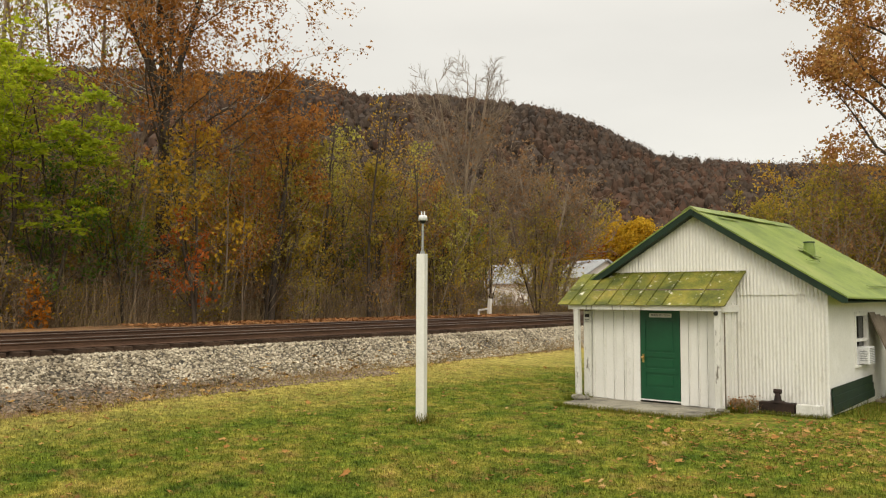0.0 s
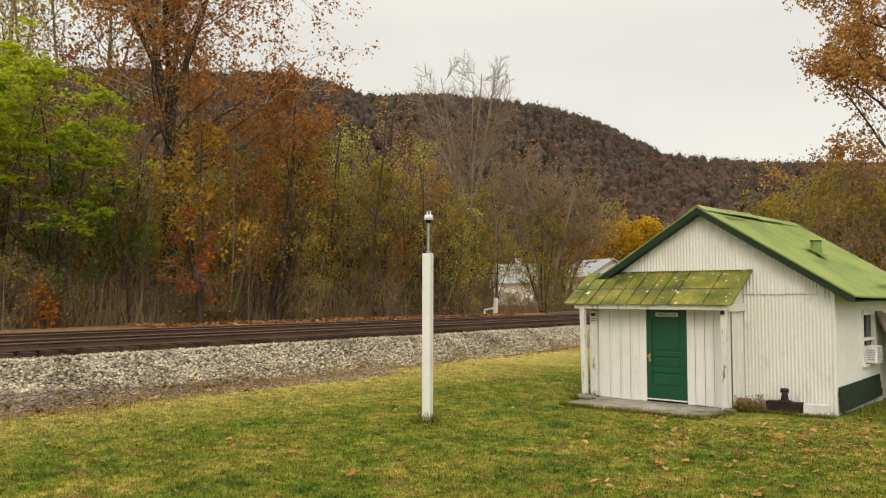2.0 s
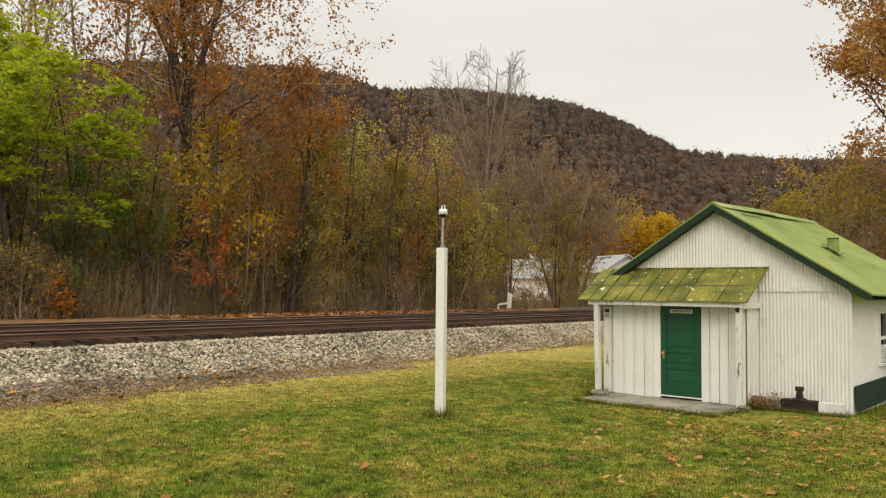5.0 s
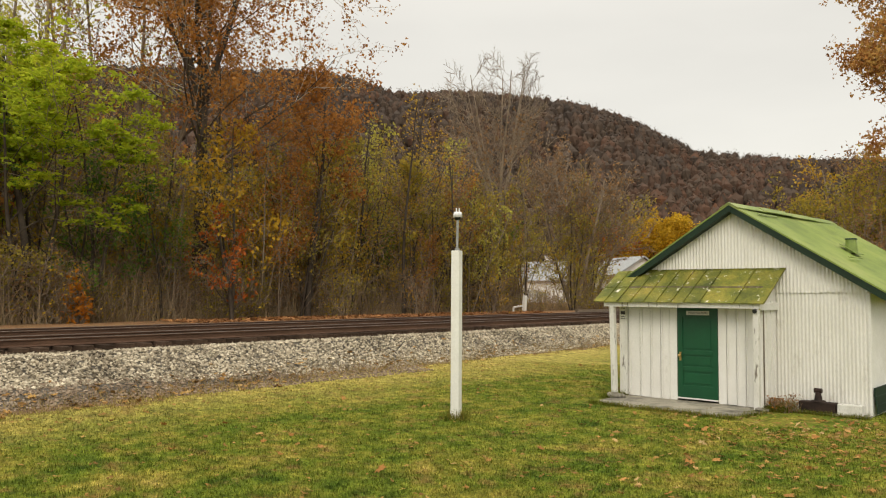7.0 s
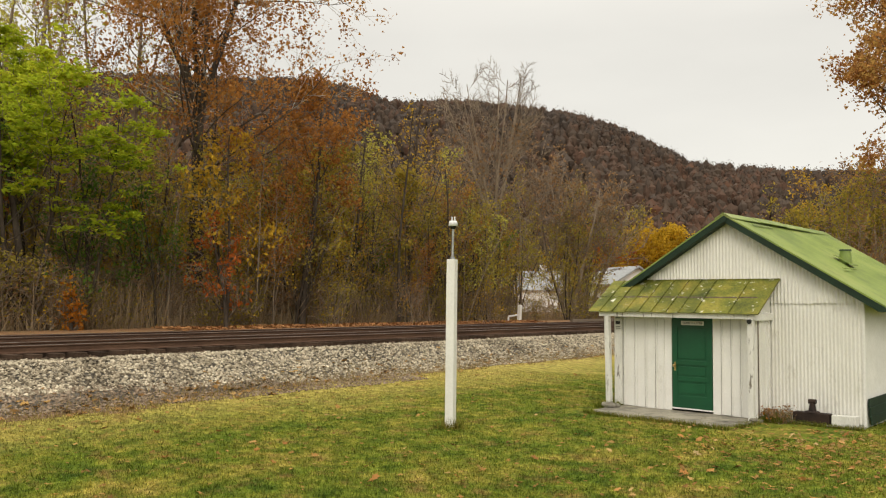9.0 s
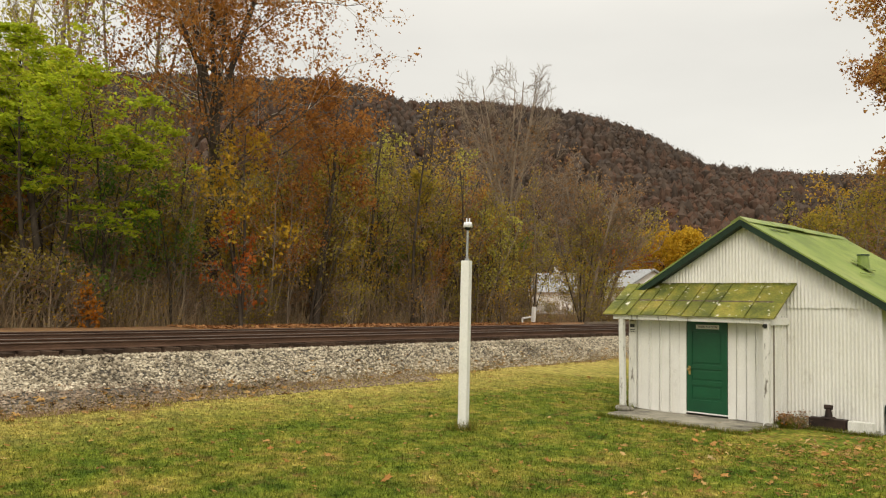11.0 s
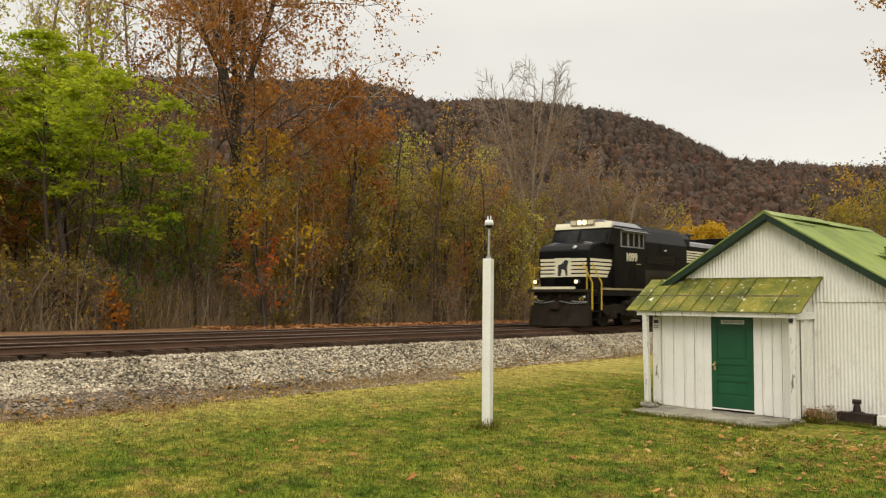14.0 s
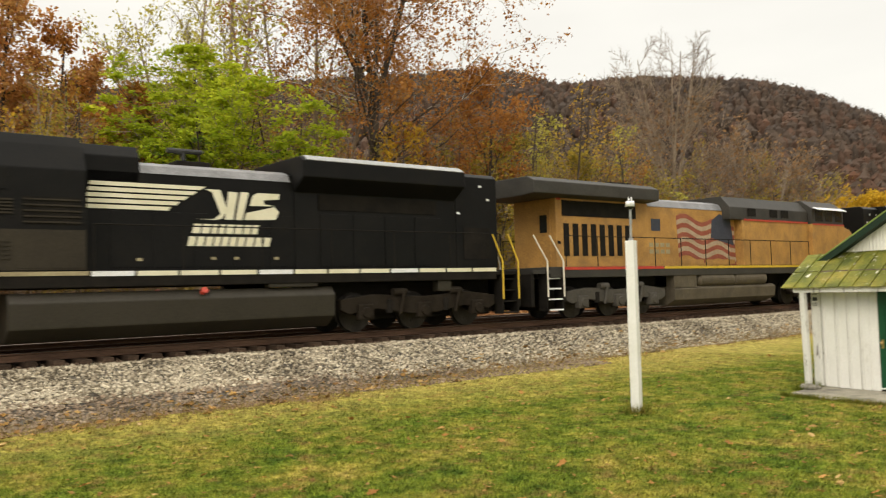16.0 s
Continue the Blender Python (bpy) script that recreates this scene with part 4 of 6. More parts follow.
for k in range(270):
    az = 24 + 66 * (k + rng.random()) / 270
    edge = 30.4 / (math.sin(radians(az)) - 0.0683 * math.cos(radians(az)))
    dist = edge + abs(rng.gauss(0, 1)) * (9 if k % 3 else 3) + 0.5
    x, y, z = at(az, dist)
    if y > 105 or 27.6 < az < 32.9 or dist > 100 or (57.2 < az < 60.6 and dist < 42) or (63.5 < az < 77 and dist < 39) or 35.3 < az < 37.5:
        continue
    w = [3.4, 2.6, 2.6, 1.2, 0.8, 2.0, 3, 1.8]
    if az > 52:
        w = [3.4, 2.8, 2.0, 1.6, 1.0, 1.4, 2.8, 1.8]
    if az > 66:
        w = [2, 1.4, 3.2, 1.4, 0.9, 2.6, 2, 1.2]
    if az < 38:
        w = [2.4, 0.8, 4, 0.3, 0.8, 3.2, 3, 0.6]
    kind = rng.choices(range(8), w)[0]
    s = rng.uniform(0.6, 1.08) * (0.80 if az < 32 else 1.0)
    copy_thing(KINDS[kind], Matrix.LocRotScale((x, y, z), Euler((rng.gauss(0, 0.06), rng.gauss(0, 0.06), rng.uniform(0, 6.28))), (s, s, s)))

# dark slender trunks rising through the thicket
POLES = []
for i, (h, leafm, n) in enumerate(((10.5, OLIVE, 700), (12.0, GOLD, 600), (9.0, BROWN, 450))):
    sk = grow(180 + i, h, 0.10, 2.6, bare=0.42, limbs=11, subs=5, twigs=3, up=0.7, gnarl=0.14, fork=i % 2, fine=False, nodes=5, lean=(0.06, -0.05 * i), stout=1.2)
    POLES.append(make_tree("young_tree", "slim dark-trunked young tree with few leaves", pose(*at(49.5 - 3.5 * i, 44 + 2 * i)), sk, BARK, dict(n=n, size=0.10, jitter=0.16, material=leafm, seed=190 + i, light=True), "dark young trees in the thicket", sides=5))
for k in range(40):
    az = 33.5 + 46 * (k + rng.random()) / 40
    dist = 31.5 / (math.sin(radians(az)) - 0.0683 * math.cos(radians(az))) + abs(rng.gauss(0, 1)) * 5
    s = rng.uniform(0.65, 1.05)
    if dist < 80 and not 57.5 < az < 60.6 and not 35.3 < az < 37.5:
        copy_thing(POLES[rng.randrange(3)], Matrix.LocRotScale(at(az, dist), Euler((rng.gauss(0, 0.07), rng.gauss(0, 0.07), rng.uniform(0, 6.28))), (s, s, s)))

# low twiggy shrubs that close the wood's edge
SHRUBS = []
for i, (label, leafm, n) in enumerate((("low twiggy shrub with a few olive leaves", OLIVE, 800), ("low bare brown shrub at the wood's edge", BROWN, 420), ("low tangled shrub with yellowing leaves", GOLD, 420))):
    sk = grow(160 + i, 2.6, 0.02, 1.3, bare=0.04, limbs=7, subs=5, twigs=2, up=0.5, gnarl=0.2, fork=3, nodes=3, fine=False, stout=0.8)
    SHRUBS.append(make_tree("edge_shrub", label, pose(*at(50 - 5 * i, 41 + 4 * i)), sk, TWIG, dict(n=n, size=0.07, jitter=0.14, material=leafm, seed=170 + i, light=True), "shrubs at the wood's edge", "shrub", sides=3))
for k in range(125):
    az = 25 + 63 * (k + rng.random()) / 125
    dist = 30.9 / (math.sin(radians(az)) - 0.0683 * math.cos(radians(az))) + abs(rng.gauss(0, 1)) * 2.5
    s = rng.uniform(0.6, 1.35) * (0.55 if 34.8 < az < 38.6 else 1.0)
    if dist < 95 and not 27.6 < az < 32.0:
        copy_thing(SHRUBS[rng.choices((0, 1, 2), (3, 4, 1))[0]], Matrix.LocRotScale(at(az, dist), Euler((0, 0, rng.uniform(0, 6.28))), (s * 1.2, s * 1.2, s)))

# small accents: gold and red sprays by the sycamore, an orange bush, yellow tops
for name, label, az, dist, h, sp, leafm, n, seed in (
        ("gold_sapling", "slim tree in golden-yellow leaf before the sycamore", 57.3, 37.0, 8.6, 2.4, GOLD, 1300, 201),
        ("red_sapling", "small tree with orange-red leaves", 57.2, 36.5, 4.4, 1.6, RED, 550, 202),
        ("orange_bush", "small orange-leaved bush at the wood's edge", 66.6, 34.2, 1.7, 0.45, ORANGE, 260, 203),
        ("yellow_sapling", "slim tree with a yellow-green top", 47.6, 47.0, 10.6, 2.0, YGREEN, 800, 204),
        ("yellow_sapling", "slim tree with a yellow-green top", 43.0, 52.0, 11.0, 2.2, YGREEN, 700, 205),
        ("rust_sapling", "tree with a dark trunk and drooping rust-orange leaves", 52.4, 41.0, 12.0, 3.4, RUST, 4200, 206),
        ("gold_sapling", "sapling in olive-gold leaf", 50.5, 44.0, 9.6, 2.8, OLIVE, 3000, 207),
        ("green_sapling", "leafy green understory tree", 66.0, 36.5, 6.0, 2.4, DEEP, 900, 208),
        ("gold_sapling", "sapling in olive-gold leaf", 45.2, 47.0, 8.6, 2.8, OLIVE, 2600, 209)):
    sk = grow(seed, h, 0.17 if seed == 206 else 0.08, sp, bare=0.45 if seed == 206 else 0.35 if h > 6 else 0.1, limbs=13, subs=6, twigs=4, up=0.5, gnarl=0.13)
    make_tree(name, label, pose(*at(az, dist)), sk, BARK, dict(n=n, size=0.095, jitter=0.18, material=leafm, seed=seed), "accent trees at the wood's edge")

# maple and thicket beyond the house
sk = grow(81, 19.0, 0.34, 6.4, bare=0.28, limbs=24, subs=9, twigs=5, up=0.6, gnarl=0.11)
make_tree("maple_tree", "large maple in russet and orange leaf behind the house", pose(*at(9.6, 37)), sk, BARK,
          dict(n=48000, size=0.12, jitter=0.24, material=PINKISH, seed=81, light=True, clump=0.6), "trees behind the house")
for i, (az, dist, h, leafm, n) in enumerate(((19.5, 47, 7.6, OLIVE, 6000), (17.0, 45, 8.3, OLIVE, 5000), (15.0, 47, 9.2, BROWN, 4600), (12.8, 45, 8.8, OLIVE, 5000), (10.5, 46, 9.5, BROWN, 4500), (21.3, 52, 6.6, GOLD, 4500), (18.2, 50, 9.4, GOLD, 3500), (13.6, 50, 11.5, BROWN, 5000), (16.0, 40, 6.0, BROWN, 2200), (8, 45, 9, BROWN, 3000), (5, 46, 9, BROWN, 3000))):
    sk = grow(90 + i, h, 0.1, 3.4, bare=0.08, limbs=14, subs=7, twigs=5, up=0.8, gnarl=0.13, fork=3, fine=False, nodes=4, stout=1.3)
    make_tree("shrub_tree", "dense many-stemmed shrub with brown and yellow leaves", pose(*at(az, dist)), sk, TWIG, dict(n=n, size=0.085, jitter=0.2, material=leafm, seed=300 + i), "shrubs behind the house", "shrub")
# golden tree by the far houses
for i, (az, dist, h, leafm, n) in enumerate(((29.4, 92, 8.0, AMBER, 12000), (27.9, 95, 7.6, AMBER, 8000), (31.6, 96, 6.0, RED, 3500), (33.0, 92, 7.0, RED, 2500))):
    sk = grow(110 + i, h, 0.2, 5.4, bare=0.12, limbs=18, subs=7, twigs=4, up=0.6, gnarl=0.12)
    make_tree("golden_tree", "round golden-yellow tree near the far houses" if leafm is AMBER else "low dark red tree near the far houses", pose(*at(az, dist)), sk, BARK, dict(n=n, size=0.16, jitter=0.3, material=leafm, seed=320 + i), "trees near the far houses")


# tangled dry brush along the wood's edge
def brush(name, n, seed, label, colors, hmin, hmax, width):
    rs = np.random.RandomState(seed)
    vs, fs = [], []
    for i in range(n):
        az = rs.uniform(25, 88)
        dist = 30.9 / (math.sin(radians(az)) - 0.0683 * math.cos(radians(az))) + abs(rs.normal(0, 1)) * 3.0
        x, y, z = at(az, dist)
        if 34.8 < az < 38.0 and rs.rand() < 0.7:
            continue
        h, a, b = hmin + (hmax - hmin) * rs.rand() ** 2.2, rs.uniform(0, 6.28), rs.normal(0, 0.85)
        dx, dy = math.cos(a), math.sin(a)
        p0, p1, p2 = Vector((x, y, z)), Vector((x + dx * b * h * 0.35, y + dy * b * h * 0.35, z + h * 0.6)), Vector((x + dx * b * h, y + dy * b * h, z + h * rs.uniform(0.75, 1.0)))
        k = len(vs)
        wv = Vector((-dy, dx, 0)) * width
        wu = Vector((dx, dy, 0)) * width
        vs += [p0 + wv, p0 - wv, p1 + wv * 0.7, p1 - wv * 0.7, p2, p0 + wu, p0 - wu, p1 + wu * 0.7, p1 - wu * 0.7, p2 + Vector((0, 0, 0.01))]
        fs += [(k, k + 1, k + 3, k + 2), (k + 2, k + 3, k + 4), (k + 5, k + 6, k + 8, k + 7), (k + 7, k + 8, k + 9)]
    return tagged(new(name, raw(name, [tuple(v) for v in vs], fs, leafy(name, colors, 0.3, 0.0, 0.6))), label, "brush", kind="stuff")


brush("dry_brush", 12000, 7, "tangled dry grey-brown brush at the wood's edge", [(0.15, 0.105, 0.065), (0.30, 0.22, 0.14), (0.46, 0.35, 0.23), (0.26, 0.22, 0.08)], 0.5, 3.4, 0.012)
brush("weed_stems", 6000, 8, "low tan weeds along the track", [(0.26, 0.175, 0.09), (0.40, 0.28, 0.15), (0.24, 0.21, 0.07)], 0.3, 1.1, 0.014)


# ---- wooded hill across the valley
def ridge(az):
    """Height of the hill's crest above the eye, degrees, by bearing."""
    return float(np.interp(az, (-30, 12, 18.6, 21.9, 24.3, 26.8, 29, 30.9, 33.3, 35, 36.5, 42, 44, 46, 48, 50, 54, 70, 95, 130), (5, 7.3, 7.6, 7.85, 8.1, 8.4, 9.5, 10.5, 11.4, 11.8, 12.0, 12.55, 12.5, 12.5, 12.9, 13.4, 13.6, 12.6, 11, 9)))


def hill_z(az, d):
    k = max(0.0, min(1.0, (d - 130) / 390))
    crest = 520 * math.tan(radians(ridge(az))) + 2.4
    return 0.5 + (crest - 9) * (k * k * (3 - 2 * k)) ** 0.85 + 9 * k * (1.0 - 0.75 * k) * noise.noise((d * 0.012, az * 0.12, 2)) - max(0.0, d - 520) * 0.12


azs, ds = [-30 + 1.0 * i for i in range(161)], [125 + 16 * i for i in range(34)]
hv = [(-d * math.sin(radians(a)), d * math.cos(radians(a)), hill_z(a, d)) for a in azs for d in ds]
n = len(ds)
hf = [(i * n + j, i * n + j + 1, (i + 1) * n + j + 1, (i + 1) * n + j) for i in range(len(azs) - 1) for j in range(n - 1)]
HILL = mat("hill_floor", [(0.06, 0.045, 0.035), (0.09, 0.064, 0.047)], 0.02, 0.3, 1.0, bump=0.0, fine_amount=0.4)
hill = tagged(new("hill", raw("hill", hv, hf, HILL)), "long wooded hill behind the valley", "hill", kind="structure")
rs = np.random.RandomState(4)
cv, cf, base = [], [], 0
dome = B()
bmesh.ops.create_icosphere(dome, subdivisions=1, radius=1.0)
dome_v = np.array([tuple(v.co) for v in dome.verts])
dome_f = np.array([[v.index for v in f.verts] for f in dome.faces])
dome.free()
for i in range(15000):
    a = rs.uniform(8, 90)
    d = 150 + 385 * rs.rand() ** 0.7
    x, y, z = -d * math.sin(radians(a)), d * math.cos(radians(a)), hill_z(a, d)
    h, w = rs.uniform(8, 15), rs.uniform(1.5, 3.2)
    # a rounded knot of branches, then loose twig sprays round it
    core = dome_v * rs.uniform(0.72, 1.05, (len(dome_v), 1)) * (w * 0.8, w * 0.8, h * 0.26) + (x, y, z + h * 0.36)
    cv.append(core)
    cf.append(dome_f + base)
    base += len(core)
    m = 20
    q = rs.normal(0, 1, (m, 3))
    q /= np.linalg.norm(q, axis=1, keepdims=True)
    c = q * rs.uniform(0.65, 1.05, (m, 1)) * (w, w, h * 0.34) + (x, y, z + h * 0.36)
    e1, e2 = rs.normal(0, 1, (m, 3)) * 0.26, rs.normal(0, 1, (m, 3)) * 0.26
    e1[:, 2] += 0.1
    cv.append(np.stack([c - e1, c + e2, c + e1], axis=1).reshape(-1, 3))
    cf.append(np.arange(3 * m).reshape(-1, 3) + base)
    base += 3 * m
cv, cf = np.concatenate(cv), np.concatenate(cf)
WOODS = leafy("far_woods", [(0.054, 0.043, 0.036), (0.072, 0.055, 0.045), (0.086, 0.062, 0.046), (0.10, 0.058, 0.040), (0.135, 0.062, 0.034)], 0.012, 0.1, 0.75)
tagged(new("far_woods", raw("far_woods", cv.tolist(), cf.tolist(), WOODS)), "leafless grey-brown woods covering the far hill", "woods", kind="stuff")


# ---- the train: two six-axle diesels and a third behind
BLACK = mat("black_loco_paint", [(0.005, 0.005, 0.005), (0.009, 0.0085, 0.008)], 0.8, 20, 0.42, spec=0.12, bump=0.03, stain=(0.014, 0.012, 0.009), stain_scale=0.9, stain_cut=(0.5, 0.85))
DUSTY = mat("dusty_black_paint", [(0.020, 0.016, 0.011), (0.038, 0.031, 0.021)], 0.8, 20, 0.65, spec=0.2, bump=0.05)
SOOT = mat("sooty_steel", [(0.008, 0.007, 0.006), (0.018, 0.015, 0.012)], 2, 25, 0.82, bump=0.2)
TRUCK = mat("dusty_truck_steel", [(0.013, 0.010, 0.007), (0.029, 0.022, 0.015)], 2, 25, 0.88, bump=0.2, stain=(0.02, 0.017, 0.014), stain_scale=2, stain_cut=(0.5, 0.7))
TANKM = mat("dusty_fuel_tank", [(0.024, 0.021, 0.015), (0.043, 0.037, 0.027)], 1, 20, 0.5, spec=0.25, bump=0.05, stain=(0.03, 0.025, 0.02), stain_scale=1.0, stain_cut=(0.5, 0.8))
CREAM = mat("cream_stripe_paint", [(0.66, 0.62, 0.45), (0.76, 0.72, 0.56)], 2, 25, 0.5, bump=0.02, fine_amount=0.06)
# roof grey; on the black hood and nose it stands for light instead
ROOFGREY_AND_SHEEN = mat("roof_grey_and_sheen", [(0.16, 0.16, 0.17), (0.25, 0.25, 0.26)], 2, 20, 0.35, bump=0.02)
YRAIL = mat("yellow_handrail", [(0.55, 0.36, 0.03), (0.66, 0.45, 0.05)], 3, 30, 0.5)
SILL = mat("tan_sill_stripe", [(0.26, 0.21, 0.12), (0.40, 0.34, 0.20)], 2, 25, 0.6)
LAMP = mat("lit_headlight", [(0.9, 0.85, 0.7), (0.95, 0.9, 0.8)], 2, 20, 0.3, bump=0, emit=((1.0, 0.66, 0.30), 2.4))
ARMOUR = mat("golden_yellow_paint", [(0.36, 0.185, 0.05), (0.50, 0.27, 0.075)], 0.9, 20, 0.55, bump=0.03, stain=(0.20, 0.11, 0.045), stain_scale=1.4, stain_cut=(0.45, 0.8))
LGREY = mat("loco_grey_paint", [(0.022, 0.020, 0.017), (0.045, 0.041, 0.035)], 1, 20, 0.6, bump=0.03, stain=(0.04, 0.037, 0.033), stain_scale=1.4, stain_cut=(0.5, 0.8))
LRED = mat("loco_red_stripe", [(0.42, 0.04, 0.025), (0.5, 0.06, 0.035)], 2, 20, 0.5)
FBLUE = mat("flag_blue", [(0.03, 0.035, 0.055), (0.05, 0.055, 0.075)], 2, 20, 0.6)
FWHITE = mat("flag_white", [(0.36, 0.26, 0.17), (0.44, 0.33, 0.23)], 2, 20, 0.6)
FRED = mat("flag_red", [(0.24, 0.06, 0.035), (0.30, 0.085, 0.05)], 2, 20, 0.6)
WHEELM = mat("wheel_steel", [(0.02, 0.017, 0.015), (0.05, 0.042, 0.036)], 4, 30, 0.6, metal=0.4)
TAN_DUST = mat("tan_dusty_steel", [(0.065, 0.052, 0.035), (0.11, 0.09, 0.06)], 1.5, 20, 0.75, bump=0.05, stain=(0.06, 0.05, 0.038), stain_scale=1.3, stain_cut=(0.5, 0.75))
AXLES = []


def both(fn):
    for side in (1, -1):
        fn(side)


def truck(loco, axles, material, name="truck"):
    """Three-axle truck: side frames with pedestals, springs, brake gear, turning wheelsets."""
    u0, u1 = axles[0] - 0.75, axles[-1] + 0.75
    bog = part(name, box(B(), -0.7, 0.7, u0 + 0.3, u1 - 0.3, 0.45, 0.85, 0.03), SOOT, loco)
    part("traction_gear", box(B(), -0.62, 0.62, u0 - 0.4, u1 + 0.4, 0.3, 1.36, 0.03), SOOT, bog)
    for side in (1, -1):
        x0, x1 = side * 1.12, side * 1.32
        o = [(u0, 0.62), (u0 + 0.25, 0.5), (axles[0] + 0.45, 0.62), (axles[1] - 0.5, 0.46), (axles[1] + 0.5, 0.46), (axles[2] - 0.45, 0.62), (u1 - 0.25, 0.5), (u1, 0.62), (u1, 0.9), (axles[2] - 0.3, 1.02), (axles[1], 0.92), (axles[0] + 0.3, 1.02), (u0, 0.9)]
        part("side_frame", prism(B(), o, "x", min(x0, x1), max(x0, x1), 0.02), material, bog)
        for a in axles:
            part("axle_box", box(B(), min(side * 1.2, side * 1.42), max(side * 1.2, side * 1.42), a - 0.24, a + 0.24, 0.34, 0.76, 0.04), material, bog)
            part("bearing_cap", rod(B(), (side * 1.42, a, 0.53), (side * 1.47, a, 0.53), 0.16, 0.13, 14), material, bog)
        for a in ((axles[0] + axles[1]) / 2, (axles[1] + axles[2]) / 2):
            part("spring", rod(B(), (side * 1.3, a - 0.18, 0.5), (side * 1.3, a - 0.18, 0.86), 0.1, n=10), SOOT, bog)
            part("damper", rod(B(), (side * 1.37, a + 0.15, 0.45), (side * 1.40, a + 0.28, 1.05), 0.05, n=8), material, bog)
            part("brake_cylinder", rod(B(), (side * 1.3, a - 0.05, 1.06), (side * 1.3, a + 0.4, 1.06), 0.11, n=10), material, bog)
    for a in axles:
        bm = B()
        rod(bm, (-1.0, 0, 0), (1.0, 0, 0), 0.09, n=12)
        for side in (1, -1):
            rod(bm, (side * 0.68, 0, 0), (side * 0.71, 0, 0), 0.56, n=28)
            rod(bm, (side * 0.71, 0, 0), (side * 0.82, 0, 0), 0.53, n=28)
            for k in range(6):
                an = k * math.pi / 3
                rod(bm, (side * 0.82, 0.3 * math.cos(an), 0.3 * math.sin(an)), (side * 0.835, 0.3 * math.cos(an), 0.3 * math.sin(an)), 0.05, n=8)
        ws = part("wheelset", bm, WHEELM, loco)
        ws.location = (0, a, 0.53)
        AXLES.append((ws, a, 1))


def steps(loco, u0, u1, rail_mat, lean, edge=None):
    """Corner stairwell: recessed treads and two bent handrails on each side."""
    for side in (1, -1):
        for k in range(4):
            z = 0.32 + 0.34 * k
            part("step", box(B(), min(side * (1.5 - 0.04 * k), side * 1.05), max(side * (1.5 - 0.04 * k), side * 1.05), u0 + 0.05, u1 - 0.05, z, z + 0.035, 0.004), SOOT, loco)
            if edge:
                xe = side * (1.505 - 0.04 * k)
                part("step_edge", box(B(), min(xe, xe + side * 0.02), max(xe, xe + side * 0.02), u0 + 0.06, u1 - 0.06, z - 0.01, z + 0.04), edge, loco)
        part("step_side", box(B(), min(side * 1.1, side * 1.48), max(side * 1.1, side * 1.48), u0 - 0.02, u0 + 0.03, 0.3, 1.6), SOOT, loco)
        part("step_side", box(B(), min(side * 1.1, side * 1.48), max(side * 1.1, side * 1.48), u1 - 0.03, u1 + 0.02, 0.3, 1.6), SOOT, loco)
        for u in (u0, u1):
            part("handrail", pipe(B(), [(side * 1.52, u, 0.75), (side * 1.52, u, 1.9), (side * 1.36, u + lean, 2.75)], 0.028), rail_mat, loco)


def side_rail(loco, u0, u1, material, gap=1.6, z=1.72, h=1.02):
    for side in (1, -1):
        x = side * 1.5
        part("walkway_rail", rod(B(), (x, u0, z + h), (x, u1, z + h), 0.016, n=6), material, loco)
        n = max(1, round((u1 - u0) / gap))
        for i in range(n + 1):
            u = u0 + (u1 - u0) * i / n
            part("stanchion", rod(B(), (x, u, z), (x, u, z + h), 0.016, n=6), material, loco)


def flat(loco, name, outline, x, material, label=""):
    """A thin painted or mounted shape on the side at x, outline in (u, z)."""
    s = 1 if x > 0 else -1
    return part(name, prism(B(), outline, "x", x, x + s * 0.006), material, loco, label)


